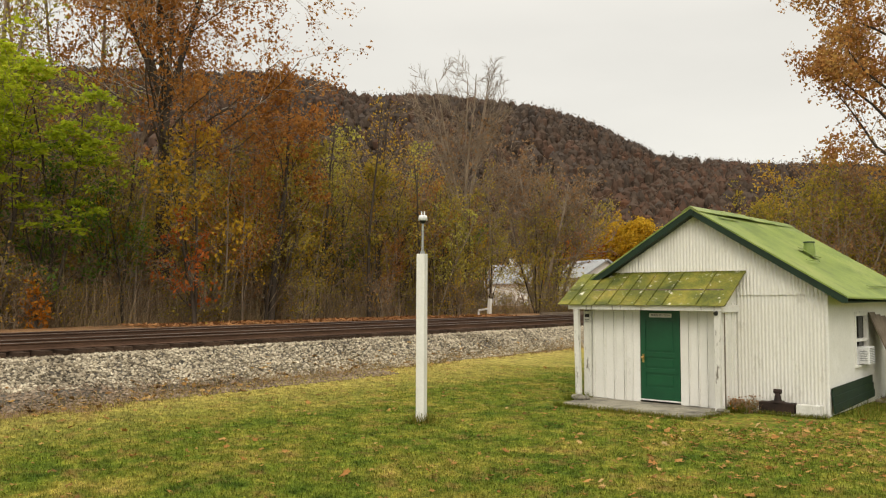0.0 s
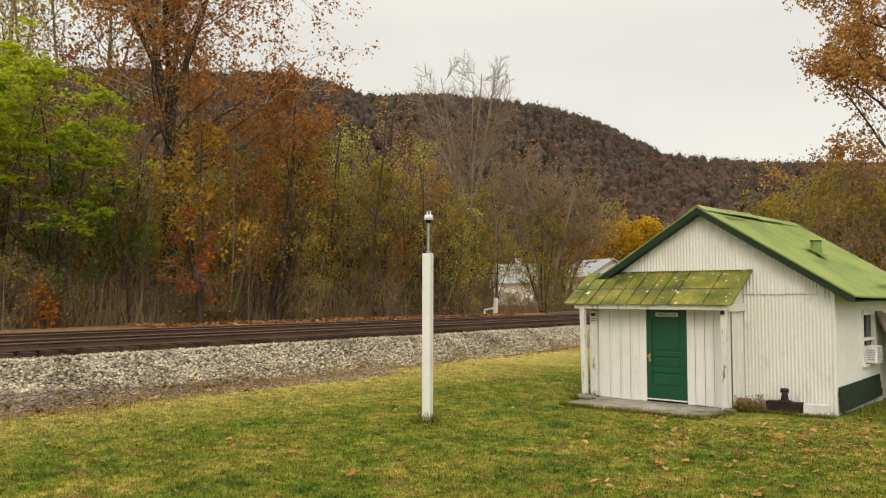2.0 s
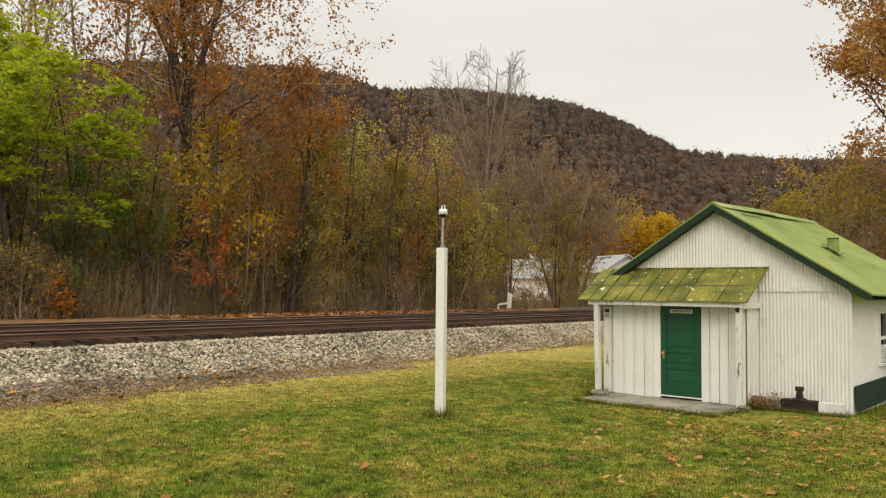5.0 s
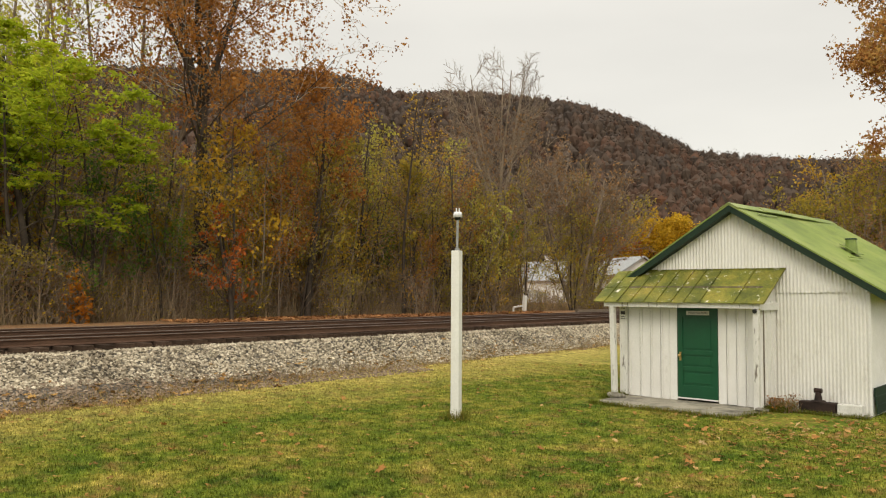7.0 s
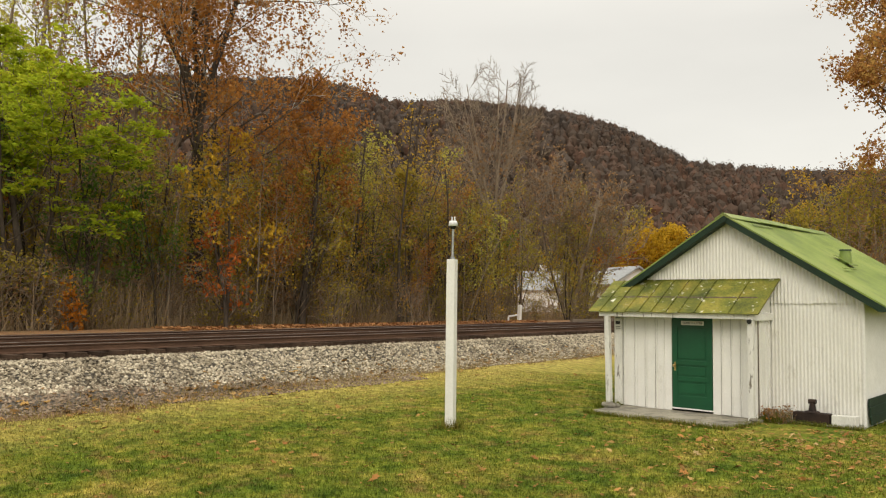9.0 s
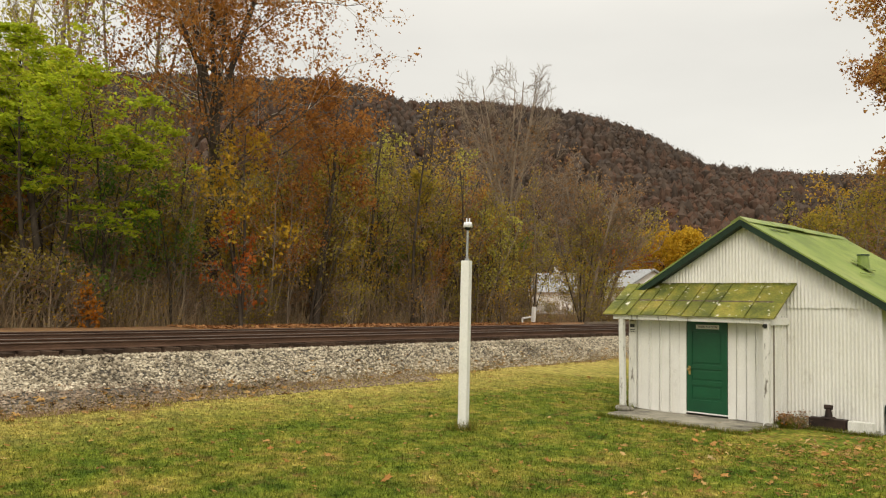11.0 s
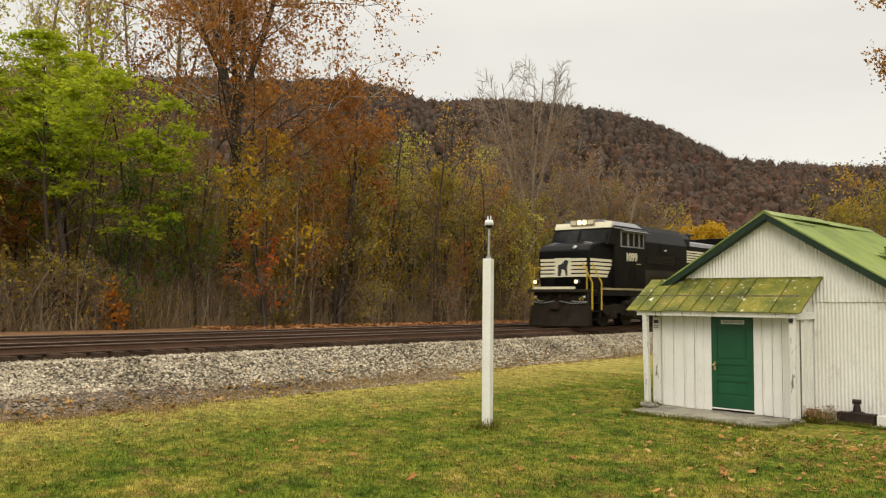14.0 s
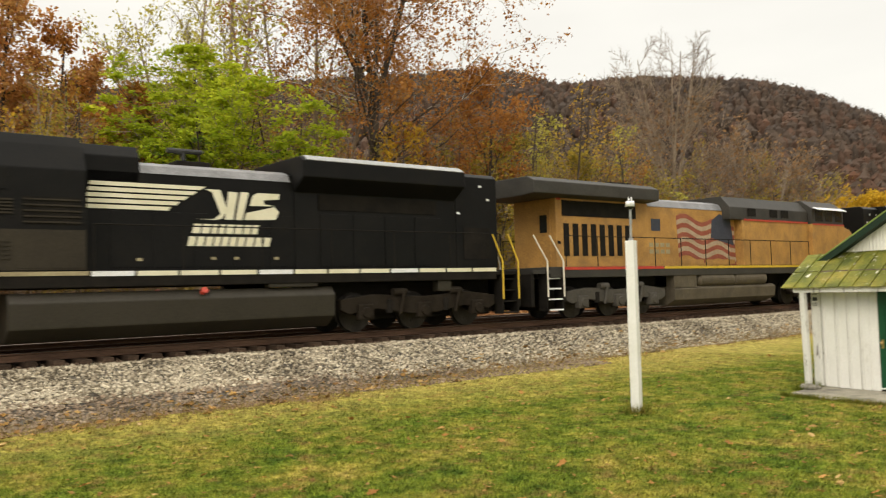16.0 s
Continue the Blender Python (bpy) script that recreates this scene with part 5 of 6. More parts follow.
def black_loco():
    L = thing("black_locomotive", "black freight diesel locomotive with cream nose stripes", "locomotive")
    part("underframe", box(B(), -1.45, 1.45, 1.55, 21.85, 1.36, 1.72, 0.02), SOOT, L)
    # front: pilot plough, anticlimber, coupler, hoses
    plough = [(-1.5, 0.42), (-0.7, 0.0), (0.7, 0.0), (1.5, 0.42), (1.5, 0.75), (-1.5, 0.75)]
    bm = B()
    va = [bm.verts.new((x, u, 0.07)) for x, u in plough]
    vb = [bm.verts.new((x * 1.0, 0.35 + u * 0.55, 0.92)) for x, u in plough]
    bm.faces.new(va)
    bm.faces.new(vb[::-1])
    for i in range(6):
        bm.faces.new((va[i], vb[i], vb[(i + 1) % 6], va[(i + 1) % 6]))
    part("plough", bm, TRUCK, L)
    part("pilot_plate", box(B(), -1.4, 1.4, 0.6, 0.72, 0.85, 1.55, 0.02), DUSTY, L)
    part("front_platform", box(B(), -1.45, 1.45, 0.22, 1.2, 1.5, 1.62, 0.01), DUSTY, L)
    part("anticlimber", box(B(), -1.0, 1.0, 0.15, 0.3, 1.5, 1.72, 0.02), DUSTY, L)
    part("anticlimber_stripe", box(B(), -1.05, 1.05, 0.133, 0.147, 1.62, 1.73), CREAM, L)
    part("coupler", box(B(), -0.2, 0.2, 0.1, 0.75, 0.75, 1.08, 0.05), DARK_IRON, L)
    part("drawhead", box(B(), -0.4, 0.4, 0.68, 0.73, 0.62, 1.22, 0.03), DARK_IRON, L)
    for x in (-1.0, -0.8, -0.6, 0.6, 0.8, 1.0):
        part("air_hose", pipe(B(), [(x, 0.7, 1.2), (x * 0.95, 0.5, 1.0), (x * 0.9, 0.45, 0.7)], 0.028, 6), INK, L)
    for side in (1, -1):
        part("hose_bracket", box(B(), min(side * 0.5, side * 1.15), max(side * 0.5, side * 1.15), 0.5, 0.6, 1.16, 1.30, 0.015), DUSTY, L)
        part("receptacle", box(B(), min(side * 0.28, side * 0.5), max(side * 0.28, side * 0.5), 0.46, 0.6, 1.28, 1.46, 0.02), DARK_IRON, L)
        part("cut_lever", pipe(B(), [(side * 0.15, 0.35, 1.12), (side * 0.7, 0.36, 1.02), (side * 1.4, 0.5, 1.06)], 0.018, 6), GALV, L)
        part("step_light", rod(B(), (side * 1.25, 0.58, 1.30), (side * 1.25, 0.5, 1.30), 0.05, n=10), PLASTIC, L)
        part("plough_gusset", prism(B(), [(0.1, 0.12), (0.42, 0.12), (0.55, 0.86), (0.44, 0.86)], "x", side * 0.62 - 0.025, side * 0.62 + 0.025), DUSTY, L)
        part("hand_loop", pipe(B(), [(side * 1.05, 0.55, 1.12), (side * 1.1, 0.4, 1.22), (side * 1.2, 0.38, 1.26), (side * 1.25, 0.5, 1.15)], 0.02, 6), YRAIL, L)
    part("signal_flag", prism(B(), [(-0.05, 1.3), (0.06, 1.27), (0.03, 1.42)], "y", 0.55, 0.565), LRED, L, "small red tag")
    part("grab_iron", pipe(B(), [(-1.35, 0.6, 1.1), (-1.35, 0.45, 1.1), (-0.7, 0.4, 1.12)], 0.02, 6), GALV, L)
    part("grab_iron", pipe(B(), [(1.35, 0.6, 1.1), (1.35, 0.45, 1.1), (0.7, 0.4, 1.12)], 0.02, 6), GALV, L)
    steps(L, 0.75, 1.5, YRAIL, -0.5)
    for side in (1, -1):
        part("front_rail", pipe(B(), [(side * 1.35, 0.6, 1.6), (side * 1.35, 0.6, 2.55), (side * 0.8, 0.62, 2.6)], 0.022, 6), YRAIL, L)
        part("ditch_light", rod(B(), (side * 1.05, 0.40, 1.94), (side * 1.05, 0.24, 1.94), 0.11, 0.12, 16), INK, L)
        part("ditch_lens", rod(B(), (side * 1.05, 0.25, 1.94), (side * 1.05, 0.225, 1.94), 0.075, n=16), LAMP, L, "lit ditch light")
    # wide nose and cab
    nose = [(1.05, 1.62), (0.85, 2.2), (0.85, 3.3), (1.1, 3.55), (2.3, 3.78), (2.9, 3.78), (2.9, 1.62)]
    bm = B()
    prism(bm, nose, "x", -1.3, 1.3, 0.07)
    nz = part("nose", bm, BLACK, L)
    for k in range(5):
        z = 2.14 + 0.17 * k
        half = 1.18
        part("nose_stripe", box(B(), -half, half, 0.832, 0.846, z + 0.02, z + 0.135), CREAM, L)
        cut = 2.30 + 0.17 * k * 0.75
        for side in (1, -1):
            flat(L, "side_stripe", [(0.95, z + 0.02), (cut, z + 0.02), (cut + 0.085, z + 0.135), (0.95, z + 0.135)], side * 1.302, CREAM)
    part("nose_panel", box(B(), -0.42, 0.42, 0.820, 0.830, 2.16, 2.98), CREAM, L)
    part("nose_emblem", prism(B(), [(-0.26, 2.2), (-0.1, 2.2), (-0.05, 2.5), (0.1, 2.45), (0.16, 2.2), (0.24, 2.22), (0.22, 2.6), (0.3, 2.85), (0.12, 2.9), (-0.05, 2.72), (-0.24, 2.68)], "y", 0.808, 0.818), INK, L, "dark abstract emblem")
    part("nose_light", rod(B(), (0.55, 1.0, 3.46), (0.55, 0.86, 3.44), 0.06, n=12), PLASTIC, L)
    part("nose_door", box(B(), -0.95, -0.45, 0.828, 0.85, 1.75, 2.1, 0.01), BLACK, L)
    cab = [(2.0, 3.6), (2.42, 4.36), (2.6, 4.48), (5.45, 4.48), (5.45, 1.72), (2.75, 1.72), (2.7, 3.6)]
    cb = part("cab", prism(B(), cab, "x", -1.5, 1.5, 0.05), BLACK, L)
    part("cab_roof", prism(B(), [(-1.55, 4.36), (-0.95, 4.74), (0.95, 4.74), (1.55, 4.36), (1.5, 4.33), (-1.5, 4.33)], "y", 2.5, 5.45, 0.02), ROOFGREY_AND_SHEEN, L, "grey cab roof with sloped edges")
    part("roof_brow", prism(B(), [(2.36, 4.36), (2.40, 4.46), (2.5, 4.64), (2.58, 4.64), (2.58, 4.40), (2.46, 4.34)], "x", -1.46, 1.46, 0.01), CREAM, L, "cream brow over the windscreen")
    for side in (1, -1):
        o = [(side * 0.05, 0), (side * 1.4, 0), (side * 1.36, 0.66), (side * 0.05, 0.74)]
        m = pose(0, 1.985, 3.66, -29)
        bm = B()
        prism(bm, [(x, z) for x, z in o], "y", -0.02, 0.0)
        bmesh.ops.transform(bm, matrix=m, verts=bm.verts)
        part("windscreen", bm, GLASS, cb)
    part("headlight_box", box(B(), -0.62, 0.62, 2.36, 2.58, 4.50, 4.76, 0.02), SILL, L)
    for x in (-0.13, 0.13):
        part("headlight", rod(B(), (x, 2.37, 4.64), (x, 2.345, 4.64), 0.11, n=18), LAMP, L, "lit headlight")
    for x in (-0.45, 0.45):
        part("number_board", box(B(), x - 0.14, x + 0.14, 2.35, 2.358, 4.55, 4.72), CREAM, L)
    for side in (1, -1):
        x = side * 1.503
        win = flat(L, "cab_window", [(3.2, 3.62), (5.2, 3.62), (5.2, 4.2), (3.2, 4.2)], x, GLASS)
        for u0, u1, z0, z1 in ((3.14, 3.22, 3.54, 4.26), (3.72, 3.86, 3.54, 4.26), (4.28, 4.36, 3.54, 4.26), (4.74, 4.86, 3.54, 4.26), (5.18, 5.26, 3.54, 4.26), (3.22, 5.18, 3.54, 3.6), (3.22, 5.18, 4.2, 4.26)):
            part("window_bar", box(B(), min(x, x + side * 0.02), max(x, x + side * 0.02), u0, u1, z0, z1), GALV, win)
        part("sun_visor", prism(B(), [(side * 1.5, 4.34), (side * 1.72, 4.26), (side * 1.72, 4.245), (side * 1.5, 4.32)], "y", 3.15, 5.4), ROOFGREY_AND_SHEEN, L)
        lettering("1099", 0.52, CREAM, L, pose(side * 1.506, 4.12, 3.10, 90, 0, 90 * side), "road_number", 0.006, 1.0, 0.012)
        for k in range(8):
            part("louvre", box(B(), min(x, x + side * 0.02), max(x, x + side * 0.02), 3.95, 4.55, 1.98 + k * 0.09, 2.03 + k * 0.09), SOOT, L)
        flat(L, "cab_marking", [(4.6, 2.80), (4.95, 2.80), (4.95, 2.84), (4.6, 2.84)], x, SILL)
        # grey wedge: the sky's reflection on the black nose shoulder, put in as colour
        part("nose_shoulder", prism(B(), [(side * 1.3, 3.32), (side * 1.0, 3.66), (side * 0.75, 3.72), (side * 0.75, 3.6), (side * 1.2, 3.25)], "y", 1.35, 2.25), ROOFGREY_AND_SHEEN, L)
    # electrical cabinet and blower section
    part("equipment_hood", prism(B(), [(-1.42, 1.72), (1.42, 1.72), (1.42, 3.9), (1.15, 4.45), (1.0, 4.68), (-1.0, 4.68), (-1.15, 4.45), (-1.42, 3.9)], "y", 5.46, 9.88, 0.03), BLACK, L)
    part("upper_hood", prism(B(), [(-0.95, 3.4), (0.95, 3.4), (0.95, 4.35), (0.75, 4.62), (-0.75, 4.62), (-0.95, 4.35)], "y", 9.89, 11.2, 0.03), BLACK, L)
    for side in (1, -1):
        x = side * 1.423
        for u0, u1, z0, z1 in ((5.75, 8.4, 2.9, 3.25), (5.8, 8.35, 1.95, 2.4), (8.6, 9.75, 2.7, 3.3)):
            g = flat(L, "grille", [(u0, z0), (u1, z0), (u1, z1), (u0, z1)], x, SOOT)
            for k in range(5):
                z = z0 + (z1 - z0) * (k + 0.5) / 5
                part("grille_bar", box(B(), min(x + side * 0.006, x + side * 0.03), max(x + side * 0.006, x + side * 0.03), u0, u1, z - 0.02, z + 0.015), DUSTY, g)
        part("cabinet_door", box(B(), min(x, x + side * 0.02), max(x, x + side * 0.02), 7.0, 8.3, 3.42, 3.86, 0.005), BLACK, L)
        part("cabinet_door", box(B(), min(x, x + side * 0.02), max(x, x + side * 0.02), 8.5, 9.8, 1.78, 2.56, 0.005), DUSTY, L)
        flat(L, "cabinet_label", [(7.4, 3.55), (7.6, 3.55), (7.6, 3.62), (7.4, 3.62)], side * 1.446, PLASTIC)
        part("dusty_panel", box(B(), min(x, x + side * 0.012), max(x, x + side * 0.012), 5.5, 9.85, 1.74, 2.6), DUSTY, L)
        part("roof_light_strip", box(B(), min(side * 1.0, side * 1.08), max(side * 1.0, side * 1.08), 6.8, 8.2, 4.5, 4.56), ROOFGREY_AND_SHEEN, L)
    # engine hood; the grey on its rounded top is light from above, painted in
    o = [(-0.95, 1.72), (0.95, 1.72), (0.95, 4.0), (0.86, 4.18), (0.6, 4.28), (-0.6, 4.28), (-0.86, 4.18), (-0.95, 4.0)]
    part("engine_hood", prism(B(), o, "y", 9.89, 15.2), BLACK, L)
    part("hood_top", prism(B(), [(0.96, 4.0), (0.87, 4.19), (0.6, 4.295), (-0.6, 4.295), (-0.87, 4.19), (-0.96, 4.0)], "y", 11.21, 15.1), ROOFGREY_AND_SHEEN, L, "black hood roof painted lighter grey where light falls from above")
    part("exhaust_stack", box(B(), -0.35, 0.35, 12.3, 13.2, 4.28, 4.46, 0.03), SOOT, L)
    part("horn", pipe(B(), [(0.3, 12.5, 4.46), (0.3, 12.5, 4.66), (0.3, 12.1, 4.70), (0.3, 13.0, 4.70)], 0.06, 8), INK, L)
    # radiator section with flared top
    o = [(-1.0, 1.72), (1.0, 1.72), (1.0, 3.75), (1.5, 4.1), (1.5, 4.52), (1.3, 4.66), (-1.3, 4.66), (-1.5, 4.52), (-1.5, 4.1), (-1.0, 3.75)]
    part("radiator_hood", prism(B(), o, "y", 15.2, 20.65, 0.03), BLACK, L)
    part("rear_hood", prism(B(), [(-1.0, 1.72), (1.0, 1.72), (1.0, 4.5), (0.85, 4.62), (-0.85, 4.62), (-1.0, 4.5)], "y", 20.66, 22.35, 0.04), BLACK, L)
    for side in (1, -1):
        part("radiator_edge", prism(B(), [(side * 1.50, 4.53), (side * 1.30, 4.67), (side * 1.31, 4.685), (side * 1.515, 4.545)], "y", 15.3, 20.6), GALV, L)
        part("radiator_grille", box(B(), min(side * 1.01, side * 1.03), max(side * 1.01, side * 1.03), 15.9, 19.9, 3.3, 3.7), SOOT, L)
        for u in (15.95, 17.0, 18.05, 19.1):
            part("hood_door", box(B(), min(side * 1.0, side * 1.02), max(side * 1.0, side * 1.02), u, u + 0.98, 1.8, 3.2, 0.006), BLACK, L)
        for u in (10.5, 11.5, 12.5, 13.5, 14.5):
            part("hood_door", box(B(), min(side * 0.95, side * 0.965), max(side * 0.95, side * 0.965), u, u + 0.92, 1.8, 3.1, 0.006), BLACK, L)
        part("rear_grille", box(B(), min(side * 1.0, side * 1.02), max(side * 1.0, side * 1.02), 20.95, 22.0, 2.0, 2.95), SOOT, L)
        for u, z in ((20.9, 4.2), (21.6, 4.2), (20.7, 3.35), (21.9, 3.8)):
            flat(L, "hood_label", [(u, z), (u + 0.12, z), (u + 0.12, z + 0.06), (u, z + 0.06)], side * 1.003, PLASTIC)
        for u, z in ((11.1, 1.95), (12.9, 1.98), (13.5, 1.98), (14.6, 1.98), (15.3, 1.98)):
            flat(L, "door_latch", [(u, z), (u + 0.13, z), (u + 0.13, z + 0.07), (u, z + 0.07)], side * 0.967, SILL)
        # painted emblem: slanted stripes, block shapes and two rows of bars
        x = side * 0.968
        for k in range(5):
            z = 3.14 + 0.132 * k
            flat(L, "emblem_stripe", [(9.93 + 0.03 * k, z), (11.85 + 0.2 * k, z), (11.92 + 0.22 * k, z + 0.09), (9.95 + 0.03 * k, z + 0.09)], x, CREAM)
        for o in ([(13.05, 3.22), (13.45, 3.22), (13.62, 3.35), (13.42, 3.88), (13.25, 3.95), (13.62, 3.95), (13.78, 3.45), (13.65, 3.24), (13.5, 3.20)],
                  [(13.72, 3.22), (13.92, 3.22), (14.05, 3.9), (13.82, 3.92)], [(13.98, 3.22), (14.15, 3.22), (14.32, 3.92), (14.12, 3.92)],
                  [(14.2, 3.22), (15.0, 3.25), (15.1, 3.45), (14.98, 3.58), (14.25, 3.4)], [(14.34, 3.58), (14.42, 3.84), (14.55, 3.92), (15.12, 3.92), (15.1, 3.78), (14.7, 3.74), (14.72, 3.64), (15.0, 3.6)]):
            flat(L, "emblem_block", [(12.55 + (u - 13.05) * 1.08, z - 0.25) for u, z in o], x, CREAM)
        rng = random.Random(2)
        for z, u, stop in ((2.62, 12.42, 14.15), (2.31, 12.3, 14.35)):
            while u < stop:
                w = rng.uniform(0.14, 0.2)
                flat(L, "emblem_bar", [(u, z), (u + w, z), (u + w + 0.06, z + 0.23), (u + 0.06, z + 0.23)], x, CREAM)
                u += w + 0.045
        # side sill stripe and reflective strips
        part("sill_stripe", box(B(), min(side * 1.45, side * 1.465), max(side * 1.45, side * 1.465), 1.7, 9.9, 1.62, 1.71), SILL, L)
        for k in range(12):
            u = 9.95 + k * 0.995
            part("sill_strip", box(B(), min(side * 1.45, side * 1.465), max(side * 1.45, side * 1.465), u, u + 0.93, 1.60, 1.71), CREAM if k % 4 else PLASTIC, L)
    side_rail(L, 10.0, 22.0, SOOT, 2.0)
    # fuel tank, boxes and pipes under the frame
    o = [(-1.0, 0.22), (1.0, 0.22), (1.42, 0.5), (1.46, 1.05), (1.3, 1.26), (-1.3, 1.26), (-1.46, 1.05), (-1.42, 0.5)]
    part("fuel_tank", prism(B(), o, "y", 8.3, 16.1, 0.03), TANKM, L, "dusty fuel tank")
    for side in (1, -1):
        part("tool_box", box(B(), min(side * 1.15, side * 1.42), max(side * 1.15, side * 1.42), 14.2, 15.6, 1.27, 1.6, 0.02), TANKM, L)
        part("filler_cap", rod(B(), (side * 1.40, 12.5, 1.2), (side * 1.5, 12.5, 1.25), 0.08, n=12), LRED, L)
        part("brake_pipe", pipe(B(), [(side * 1.38, 8.3, 1.42), (side * 1.38, 11.4, 1.42), (side * 1.38, 11.9, 1.56), (side * 1.38, 14.0, 1.56)], 0.035, 8), SOOT, L)
        part("sand_box", box(B(), min(side * 1.1, side * 1.4), max(side * 1.1, side * 1.4), 4.3, 4.9, 1.05, 1.36, 0.03), TANKM, L)
        part("sand_box", box(B(), min(side * 1.1, side * 1.4), max(side * 1.1, side * 1.4), 19.6, 20.1, 1.05, 1.36, 0.03), TANKM, L)
    truck(L, (2.75, 4.8, 6.85), TRUCK)
    truck(L, (17.1, 19.1, 21.1), TRUCK)
    # rear end
    part("rear_platform", box(B(), -1.45, 1.45, 21.86, 22.85, 1.5, 1.6), SOOT, L)
    steps(L, 22.05, 22.7, YRAIL, -0.25)
    part("rear_plate", box(B(), -1.4, 1.4, 22.8, 22.88, 0.5, 1.5), SOOT, L)
    part("rear_coupler", box(B(), -0.18, 0.18, 22.85, 23.2, 0.75, 1.05, 0.04), DARK_IRON, L)
    return L


def yellow_loco():
    """Runs with its radiator end first: u grows towards the cab."""
    L = thing("yellow_locomotive", "weathered golden-yellow and grey diesel locomotive with a painted flag", "locomotive")
    part("underframe", box(B(), -1.45, 1.45, 1.0, 22.2, 1.36, 1.72, 0.02), LGREY, L)
    part("end_plate", box(B(), -1.4, 1.4, 0.15, 0.3, 0.45, 1.5, 0.02), SOOT, L)
    part("end_platform", box(B(), -1.45, 1.45, 0.2, 1.0, 1.5, 1.62), LGREY, L)
    part("coupler", box(B(), -0.18, 0.18, 0.0, 0.2, 0.75, 1.05, 0.04), DARK_IRON, L)
    part("end_door", box(B(), 0.15, 0.75, 1.775, 1.799, 1.75, 3.7, 0.01), ARMOUR, L)
    part("door_window", box(B(), 0.28, 0.62, 1.764, 1.774, 2.9, 3.5, 0.01), GLASS, L)
    steps(L, 0.8, 1.55, mat("white_handrail", [(0.6, 0.55, 0.45), (0.7, 0.65, 0.55)], 3, 20, 0.5), -0.45, PLASTIC)
    # hood: yellow sides, grey roof
    part("rear_hood", prism(B(), [(-1.0, 1.72), (1.0, 1.72), (1.0, 4.05), (-1.0, 4.05)], "y", 1.8, 6.7, 0.03), ARMOUR, L)
    part("radiator_wing", prism(B(), [(-1.0, 4.05), (-1.52, 4.1), (-1.52, 4.5), (-1.2, 4.66), (1.2, 4.66), (1.52, 4.5), (1.52, 4.1), (1.0, 4.05)], "y", 0.3, 6.75, 0.03), LGREY, L, "grey overhanging radiator roof")
    part("mid_hood", prism(B(), [(-0.95, 1.72), (0.95, 1.72), (0.95, 3.95), (-0.95, 3.95)], "y", 6.71, 12.5, 0.02), ARMOUR, L)
    part("mid_roof", prism(B(), [(-0.97, 3.95), (0.97, 3.95), (0.85, 4.2), (0.55, 4.3), (-0.55, 4.3), (-0.85, 4.2)], "y", 6.76, 11.6, 0.02), ROOFGREY_AND_SHEEN, L)
    part("exhaust_stack", box(B(), -0.4, 0.4, 5.4, 6.6, 4.66, 4.86, 0.03), SOOT, L)
    part("aux_cab", prism(B(), [(-1.3, 1.72), (1.3, 1.72), (1.3, 3.6), (-1.3, 3.6)], "y", 12.51, 17.8, 0.03), ARMOUR, L)
    part("aux_roof", prism(B(), [(-1.32, 3.6), (1.32, 3.6), (1.3, 4.1), (0.9, 4.55), (-0.9, 4.55), (-1.3, 4.1)], "y", 11.61, 17.8, 0.02), LGREY, L)
    part("cab", prism(B(), [(-1.5, 1.72), (1.5, 1.72), (1.5, 3.55), (-1.5, 3.55)], "y", 17.81, 20.8, 0.03), ARMOUR, L)
    part("cab_top", prism(B(), [(-1.5, 3.55), (1.5, 3.55), (1.5, 4.25), (1.0, 4.62), (-1.0, 4.62), (-1.5, 4.25)], "y", 17.81, 20.7, 0.02), LGREY, L)
    part("nose", prism(B(), [(20.81, 1.72), (22.3, 1.72), (22.3, 3.1), (21.9, 3.4), (20.81, 3.6)], "x", -1.2, 1.2, 0.05), ARMOUR, L)
    for side in (1, -1):
        x = side * 1.003
        for k in range(8):
            u = 2.15 + k * 0.46
            part("side_louvre", box(B(), min(x, x + side * 0.015), max(x, x + side * 0.015), u, u + 0.27, 2.1, 3.2, 0.004), SOOT, L)
        part("radiator_grille", box(B(), min(x, x + side * 0.015), max(x, x + side * 0.015), 2.1, 6.0, 3.45, 3.98), SOOT, L)
        flat(L, "red_stripe", [(1.85, 3.98), (2.05, 3.98), (2.05, 4.05), (1.85, 4.05)], x, LRED)
        flat(L, "red_stripe", [(12.6, 3.56), (17.75, 3.56), (17.75, 3.63), (12.6, 3.63)], side * 1.325, LRED)
        flat(L, "red_stripe", [(17.85, 3.5), (20.75, 3.5), (20.75, 3.57), (17.85, 3.57)], side * 1.503, LRED)
        flat(L, "end_label", [(1.85, 2.5), (2.0, 2.5), (2.0, 2.6), (1.85, 2.6)], x, SOOT)
        flat(L, "blue_shield", [(6.95, 3.05), (7.5, 3.05), (7.5, 3.5), (6.95, 3.5)], side * 0.953, FBLUE)
        for z in (2.45, 2.2):
            for k in range(4):
                flat(L, "bar", [(6.8 + k * 0.33, z), (7.05 + k * 0.33, z), (7.05 + k * 0.33, z + 0.15), (6.8 + k * 0.33, z + 0.15)], side * 0.953, SILL)
        # painted waving flag
        xx = side * 0.953
        for k in range(9):
            za, lo, hi = 2.05 + 0.18 * k, [], []
            for i in range(13):
                u = 8.5 + 3.9 * i / 12 + 0.09 * (8 - k) / 8
                wv = 0.13 * math.sin(i * 0.95) - 0.018 * i
                lo.append((u, za + wv))
                hi.append((u, za + 0.17 + wv))
            fl = flat(L, "flag_stripe", lo + hi[::-1], xx, FRED if k % 2 == 0 else FWHITE, "wavy flag stripe")
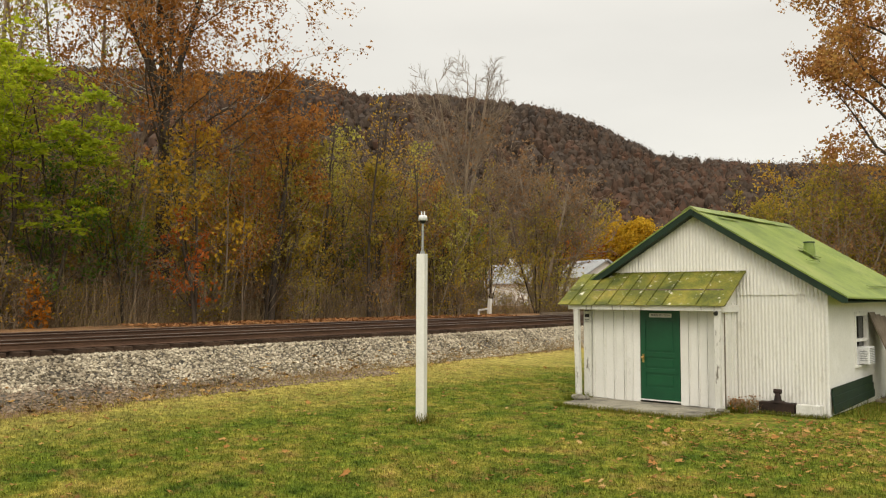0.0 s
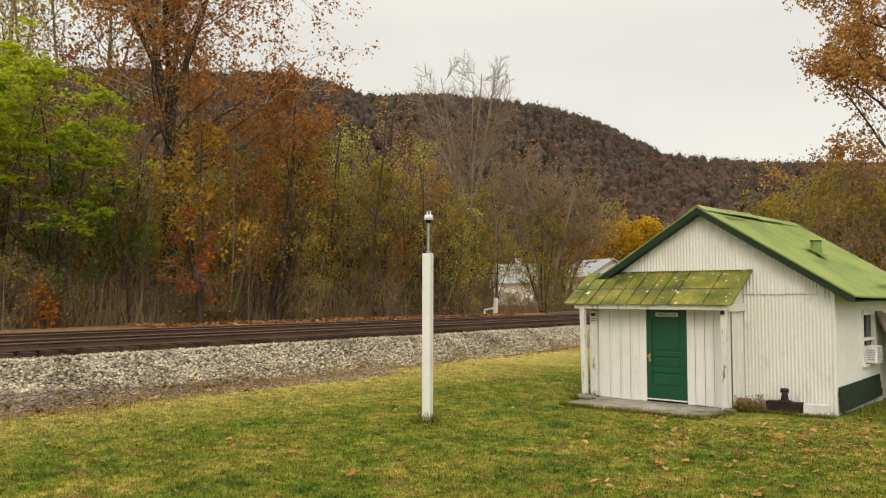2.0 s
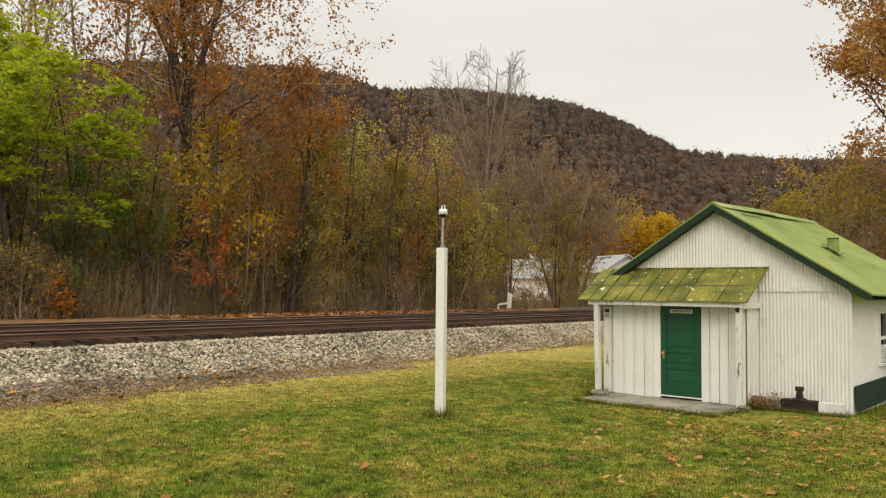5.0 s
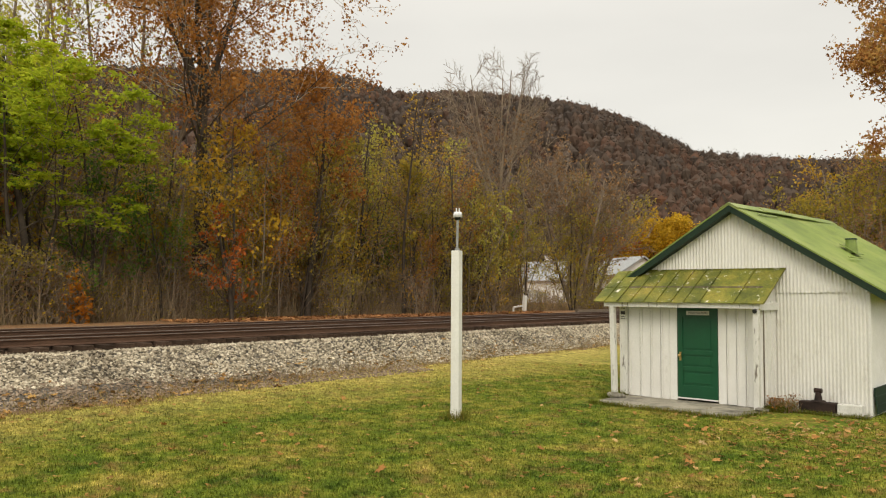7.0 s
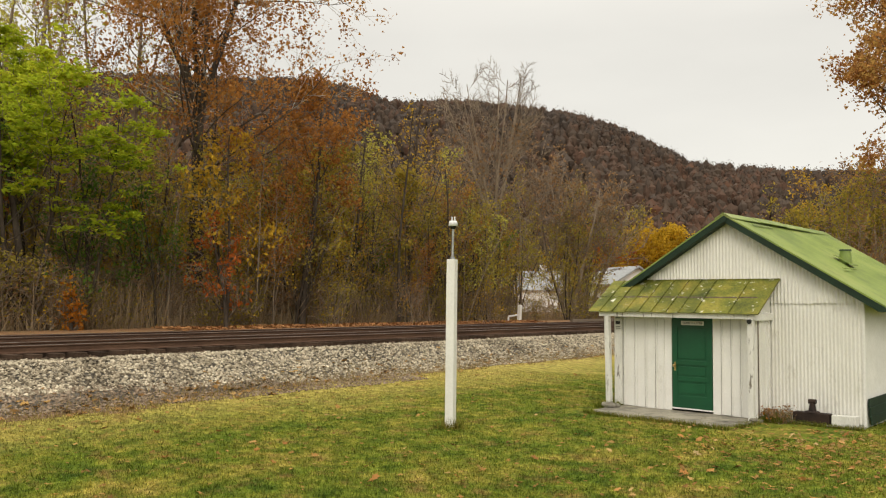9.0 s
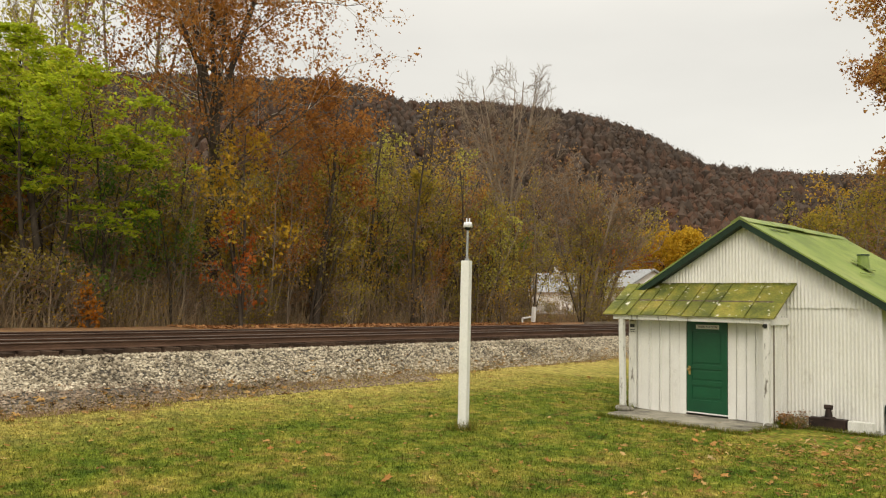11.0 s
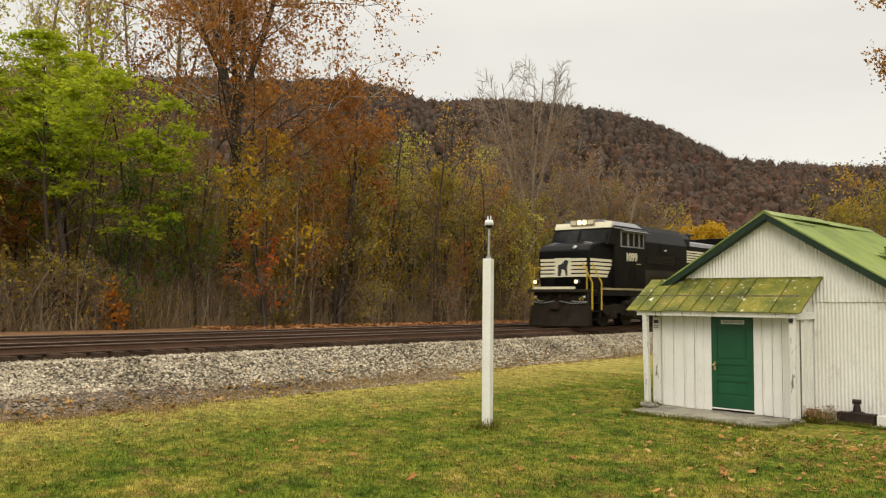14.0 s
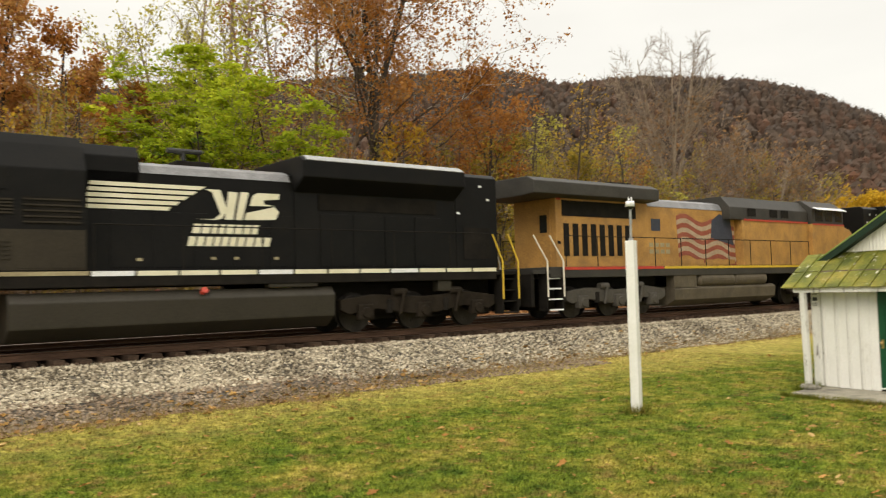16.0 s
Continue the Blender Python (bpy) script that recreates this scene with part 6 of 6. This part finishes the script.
        flat(L, "flag_canton", [(10.75, 2.85), (12.35, 2.55), (12.15, 3.6), (11.4, 3.82), (10.85, 3.55)], xx + side * 0.006, FBLUE, "dark blue flag canton")
        for u in (18.1, 19.0, 19.9):
            w = flat(L, "cab_window", [(u, 3.68), (u + 0.65, 3.68), (u + 0.65, 4.18), (u, 4.18)], side * 1.503, GLASS)
        for u in (12.9, 14.6, 15.5):
            flat(L, "roof_grille", [(u, 3.75), (u + 0.6, 3.75), (u + 0.6, 4.08), (u, 4.08)], side * 1.325, SOOT)
        part("sun_visor", prism(B(), [(side * 1.5, 4.3), (side * 1.75, 4.18), (side * 1.75, 4.16), (side * 1.5, 4.27)], "y", 17.9, 20.6), PLASTIC, L)
        for u0, u1 in ((8.4, 10.2), (10.3, 12.4), (6.8, 8.3)):
            part("hood_door", box(B(), min(side * 0.95, side * 0.96), max(side * 0.95, side * 0.96), u0, u1, 1.8, 1.98, 0.004), ARMOUR, L)
        part("yellow_sill", box(B(), min(side * 1.45, side * 1.465), max(side * 1.45, side * 1.465), 7.0, 21.3, 1.62, 1.71), YRAIL, L)
        part("red_sill", box(B(), min(side * 1.45, side * 1.465), max(side * 1.45, side * 1.465), 1.6, 6.95, 1.62, 1.71), LRED, L)
        for u in (9.3, 11.7):
            part("air_tank", rod(B(), (side * 1.22, u, 1.18), (side * 1.22, u + 2.2, 1.18), 0.26, n=18), TAN_DUST, L)
            for a, b in ((u, u - 0.12), (u + 2.2, u + 2.32)):
                part("tank_end", rod(B(), (side * 1.22, a, 1.18), (side * 1.22, b, 1.18), 0.25, 0.14, 18), TAN_DUST, L)
        part("roof_lamp", rod(B(), (side * 1.0, 1.3, 4.2), (side * 1.0, 1.3, 4.5), 0.03, n=8), PLASTIC, L)
    o = [(-1.0, 0.24), (1.0, 0.24), (1.4, 0.45), (1.44, 0.85), (1.3, 0.95), (-1.3, 0.95), (-1.44, 0.85), (-1.4, 0.45)]
    part("fuel_tank", prism(B(), o, "y", 7.6, 14.6, 0.03), TAN_DUST, L, "tan dust-covered fuel tank")
    for side in (1, -1):
        part("battery_box", box(B(), min(side * 1.05, side * 1.42), max(side * 1.05, side * 1.42), 7.6, 9.0, 0.9, 1.4, 0.02), TAN_DUST, L)
    side_rail(L, 1.7, 17.4, SOOT, 1.5)
    truck(L, (2.6, 4.5, 6.4), mat("grey_truck_steel", [(0.045, 0.040, 0.032), (0.075, 0.067, 0.055)], 2, 20, 0.75, stain=(0.05, 0.045, 0.04), stain_scale=2, stain_cut=(0.5, 0.75)))
    truck(L, (16.6, 18.5, 20.4), TRUCK)
    return L


lead = black_loco()
second = yellow_loco()
third = copy_thing(lead, pose(0, 0, 0))
tagged(third, "black freight diesel locomotive third in the train", "locomotive")
for ob in third.children:
    if ob.name.startswith("wheelset"):
        AXLES.append((ob, ob.location.y, -1))


# ---- far houses and trackside things
def far_house(name, label, x, y, turn, w, d, wall_h, roof_h, chimney=False):
    h = thing(name, label, "house", pose(x, y, ground_z(x, y), 0, 0, turn), "white houses beyond the wood")
    part("wall", prism(B(), [(-w / 2, 0), (w / 2, 0), (w / 2, wall_h), (0, wall_h + roof_h), (-w / 2, wall_h)], "y", -d / 2, d / 2), WHITE, h)
    for s in (1, -1):
        part("roof", prism(B(), [(0, wall_h + roof_h + 0.15), (s * (w / 2 + 0.4), wall_h - 0.12), (s * (w / 2 + 0.4), wall_h - 0.25), (0, wall_h + roof_h + 0.02)], "y", -d / 2 - 0.4, d / 2 + 0.4), GALV, h, "pale metal roof")
    for k in range(3):
        yy = -d / 2 + d * (k + 0.5) / 3
        win_ = part("window", box(B(), w / 2, w / 2 + 0.03, yy - 0.45, yy + 0.45, 1.1, 2.4), GLASS, h)
        part("sill", box(B(), w / 2, w / 2 + 0.08, yy - 0.55, yy + 0.55, 1.02, 1.1), WHITE, win_)
    for xx in (-w / 4, w / 4):
        part("window", box(B(), xx - 0.4, xx + 0.4, -d / 2 - 0.03, -d / 2, 1.1, 2.4), GLASS, h)
    if chimney:
        part("chimney", box(B(), -0.4, 0.4, -0.5, 0.3, wall_h + roof_h * 0.6, wall_h + roof_h + 0.9, 0.02), WORN_WHITE, h)


far_house("far_house", "white frame house with pale roof and chimney beyond the trees", -65.5, 89, 112, 6.5, 6.0, 2.9, 2.2, True)
far_house("far_house", "white shed with pale metal roof beyond the trees", -41.5, 68.5, 60, 4.6, 6.0, 3.0, 1.4)

marker = thing("marker_post", "short white leaning marker post beside the far track", "post", pose(-32.3, 41.5, ground_z(-32.3, 41.5), 0, 3.5, 0))
part("post", box(B(), -0.10, 0.10, -0.10, 0.10, 0.12, 1.05, 0.01), WHITE, marker)
part("stem", rod(B(), (0, 0, -0.2), (0, 0, 0.35), 0.03, n=8), GALV, marker)
elbow = B()
pipe(elbow, [(-32.9, 41.2, ground_z(-32.9, 41.2) - 0.1), (-32.9, 41.2, ground_z(-32.9, 41.2) + 0.32), (-32.5, 41.6, ground_z(-32.5, 41.6) + 0.42)], 0.06, 10)
solid("vent_pipe", elbow, PLASTIC, "bent white pipe standing by the marker post", "pipe")
stack_xy = (-31.6, 50.5)
for k in range(7):
    m = pose(stack_xy[0] - 0.1 * (k % 3), stack_xy[1] - 3.0 + 0.9 * k, ground_z(*stack_xy) + 0.12, 0, 0, 86 + 4 * (k % 2))
    solid("old_tie", box(B(), -1.3, 1.3, -0.11, 0.11, -0.12, 0.10, 0.01, turn=m), OLD_WOOD, "grey discarded railway tie lying by the track", "railway tie", "discarded ties")
bin_ = thing("equipment_box", "low dark steel equipment box beside the track", "equipment box", pose(-30.6, 53.5, ground_z(-30.6, 53.5), 0, 0, 10))
part("body", box(B(), -0.6, 0.6, -1.3, 1.3, 0.0, 0.85, 0.03), SOOT, bin_)
part("lid", box(B(), -0.66, 0.66, -1.36, 1.36, 0.85, 0.92, 0.02), DUSTY, bin_)
# small rust-yellow boxes on the tie ends
YBOX = mat("rusty_yellow_box", [(0.22, 0.12, 0.035), (0.34, 0.2, 0.06)], 5, 30, 0.7)
for yy in (14.8, 29.8):
    m = TRACK @ pose(0.2, yy, -0.17)
    solid("track_box", box(B(), -0.12, 0.12, -0.32, 0.32, 0.0, 0.12, 0.02, turn=m), YBOX, "small rusty yellow box between the rails", "track box", "boxes between the rails")


# ---- grass, fallen leaves, weeds
def blades(name, n, seed, place, hmin, hmax, width, material, label):
    rs = np.random.RandomState(seed)
    vs = np.zeros((n, 3, 3))
    for i in range(n):
        x, y = place(rs)
        z = ground_z(x, y)
        h, a, b = rs.uniform(hmin, hmax), rs.uniform(0, 6.28), rs.normal(0, 0.9)
        c, s = math.cos(a), math.sin(a)
        vs[i] = ((x - s * width, y + c * width, z - 0.005), (x + s * width, y - c * width, z - 0.005), (x + c * b * h, y + s * b * h, z + h))
    return tagged(new(name, raw(name, vs.reshape(-1, 3).tolist(), np.arange(3 * n).reshape(-1, 3).tolist(), material)), label, "grass", kind="stuff")


def on_lawn(rs):
    while True:
        a, d = rs.uniform(8, 84), 8.5 + 20 * rs.rand() ** 1.3
        x, y = -d * math.sin(radians(a)), d * math.cos(radians(a))
        if lateral(x, y) > bank_foot(y) + 0.1 and not (-11.1 < x < -5.4 and y > 15.8):
            return x, y


BLADE = leafy("grass_blades", [(0.07, 0.10, 0.012), (0.12, 0.15, 0.018), (0.19, 0.175, 0.03), (0.27, 0.21, 0.05)], 0.5, 0.3, 0.7)
blades("grass", 190000, 21, on_lawn, 0.018, 0.06, 0.0075, GRASS_BLADE, "short mown grass of the lawn")


def by_wall(rs):
    k = rs.rand()
    if k < 0.35:
        return rs.uniform(-7.3, -6.9), rs.uniform(17.5, 18.15)
    if k < 0.6:
        return rs.uniform(-5.4, -4.6), rs.uniform(18.3, 22.5)
    if k < 0.8:
        return rs.uniform(-11.0, -10.6), rs.uniform(16.9, 18.0)
    a, d = rs.uniform(0, 6.28), abs(rs.normal(0, 0.16))
    return -11.15 + d * math.cos(a), 12.19 + d * math.sin(a)


def by_slab(rs):
    k = rs.rand()
    if k < 0.55:
        x = rs.uniform(-10.7, -7.3)
        return x, 16.02 + 0.1 * abs(x + 9.0) * rs.rand() + rs.normal(0, 0.06) - 0.05
    if k < 0.75:
        return -7.3 + rs.normal(0, 0.08), rs.uniform(16.4, 18.1)
    return rs.uniform(-7.2, -5.4), 17.78 + rs.normal(0, 0.04)


blades("slab_edge_grass", 3200, 24, by_slab, 0.03, 0.12, 0.008, BLADE, "uneven grass growing over the slab's edge")
blades("tall_grass", 2600, 22, by_wall, 0.06, 0.24, 0.008, BLADE, "taller grass at the walls and the pole's foot")


def on_edge(rs):
    y = rs.uniform(1, 45)
    return from_lateral(bank_foot(y) + rs.normal(0.0, 0.35), y), y


blades("dry_edge_grass", 16000, 23, on_edge, 0.03, 0.13, 0.007, leafy("dry_grass", [(0.20, 0.13, 0.06), (0.32, 0.22, 0.09), (0.26, 0.2, 0.06), (0.16, 0.10, 0.06)], 0.5, 0.2, 0.6), "dry grass along the gravel's edge")


def fallen(name, n, seed, place, size, material, label):
    rs = np.random.RandomState(seed)
    vs, fs = [], []
    for i in range(n):
        x, y = place(rs)
        z = ground_z(x, y) + 0.028
        a, s = rs.uniform(0, 6.28), size * rs.uniform(0.5, 1.4)
        u = Vector((math.cos(a), math.sin(a), rs.normal(0, 0.25))).normalized()
        v = Vector((-math.sin(a), math.cos(a), rs.normal(0, 0.25))).normalized()
        c = Vector((x, y, z))
        k = len(vs)
        lobes = 7
        vs.append(c + Vector((0, 0, 0.012)))
        for j in range(lobes * 2):
            an = math.pi * j / lobes
            r = s * (1.0 if j % 2 == 0 else 0.55) * rs.uniform(0.8, 1.15)
            vs.append(c + u * r * math.cos(an) + v * r * math.sin(an) + Vector((0, 0, abs(rs.normal(0, 0.3)) * s * 0.6)))
        fs += [(k, k + 1 + j, k + 1 + (j + 1) % (lobes * 2)) for j in range(lobes * 2)]
    return tagged(new(name, raw(name, [tuple(v) for v in vs], fs, material)), label, "leaves", kind="stuff")


DEAD = leafy("fallen_leaf", [(0.16, 0.085, 0.035), (0.30, 0.16, 0.05), (0.42, 0.25, 0.08), (0.50, 0.39, 0.22)], 0.4, 0.1, 0.6)


def leaf_spot(rs):
    if rs.rand() < 0.45:
        while True:
            x, y = rs.normal(-4.9, 1.6), rs.normal(14.6, 1.9)
            if y < 17.5 or x > -5.2:
                return x, y
    return on_lawn(rs)


fallen("fallen_leaves", 1500, 31, leaf_spot, 0.045, DEAD, "brown and orange leaves fallen on the lawn")
fallen("sycamore_leaves", 120, 35, leaf_spot, 0.07, leafy("sycamore_leaf", [(0.30, 0.13, 0.04), (0.46, 0.22, 0.07), (0.55, 0.36, 0.14)], 0.4, 0.2, 0.7), "large orange-brown sycamore leaves on the lawn")


def far_leaf_spot(rs):
    y = 17 + 26 * rs.rand()
    return from_lateral(rs.uniform(-10.2, -6.4), y), y


fallen("leaf_carpet", 5000, 32, far_leaf_spot, 0.11, leafy("leaf_carpet", [(0.22, 0.10, 0.045), (0.38, 0.18, 0.075), (0.48, 0.26, 0.11)], 0.3, 0.1, 0.6), "carpet of orange-brown leaves beside the far track")


def gravel_leaf_spot(rs):
    y = rs.uniform(2, 40)
    return from_lateral(bank_foot(y) + rs.normal(-0.1, 0.45), y), y


fallen("edge_leaves", 650, 33, gravel_leaf_spot, 0.075, DEAD, "dead leaves caught along the gravel's edge")
# clump of dead weeds at the porch corner
weed = thing("dead_weed", "clump of brown dead weeds at the porch corner", "weed", pose(-7.05, 17.75, -0.06))
sk = grow(401, 0.46, 0.006, 0.32, bare=0.05, limbs=9, subs=4, twigs=2, up=0.4, gnarl=0.2, fork=5, stout=0.3)
for nm, me in (("stem", tubes("stem", [(a, b, max(r0 * 0.5, 0.003), max(r1 * 0.5, 0.002)) for a, b, r0, r1 in sk[0] + sk[1]], TWIG, 3)), ("foliage", leaf_mesh("foliage", sk[2], 700, 0.024, 0.03, BROWN, 5)), ("orange_foliage", leaf_mesh("orange_foliage", [p for p in sk[2] if p.x < -0.05], 60, 0.03, 0.03, ORANGE, 6))):
    ob = new(nm, me)
    ob.parent = weed
    if nm != "stem":
        tagged(ob, kind="stuff")


# ---- the train's run: a steady 17.25 metres a second along the falling track
SPEED, PASS = 17.25, 11.55


def motions():
    for loco, back in ((lead, 0.0), (second, 23.2), (third, 69.4)):
        turn = 180 if loco is third else 0
        walk(loco, [(t, TRACK @ pose(0, PASS + SPEED * (15 - t) + back, 0, 0, 0, turn)) for t in (0.0, 4.0, 8.0, 12.0, 14.0, 15.0, 16.0)])
    # wheels roll with the ground they cover
    for wheelset, u, way in AXLES:
        walk(wheelset, [(k / 30, pose(0, u, 0.53, way * math.degrees(SPEED * k / 30 / 0.53) % 360)) for k in range(481)])


motions()
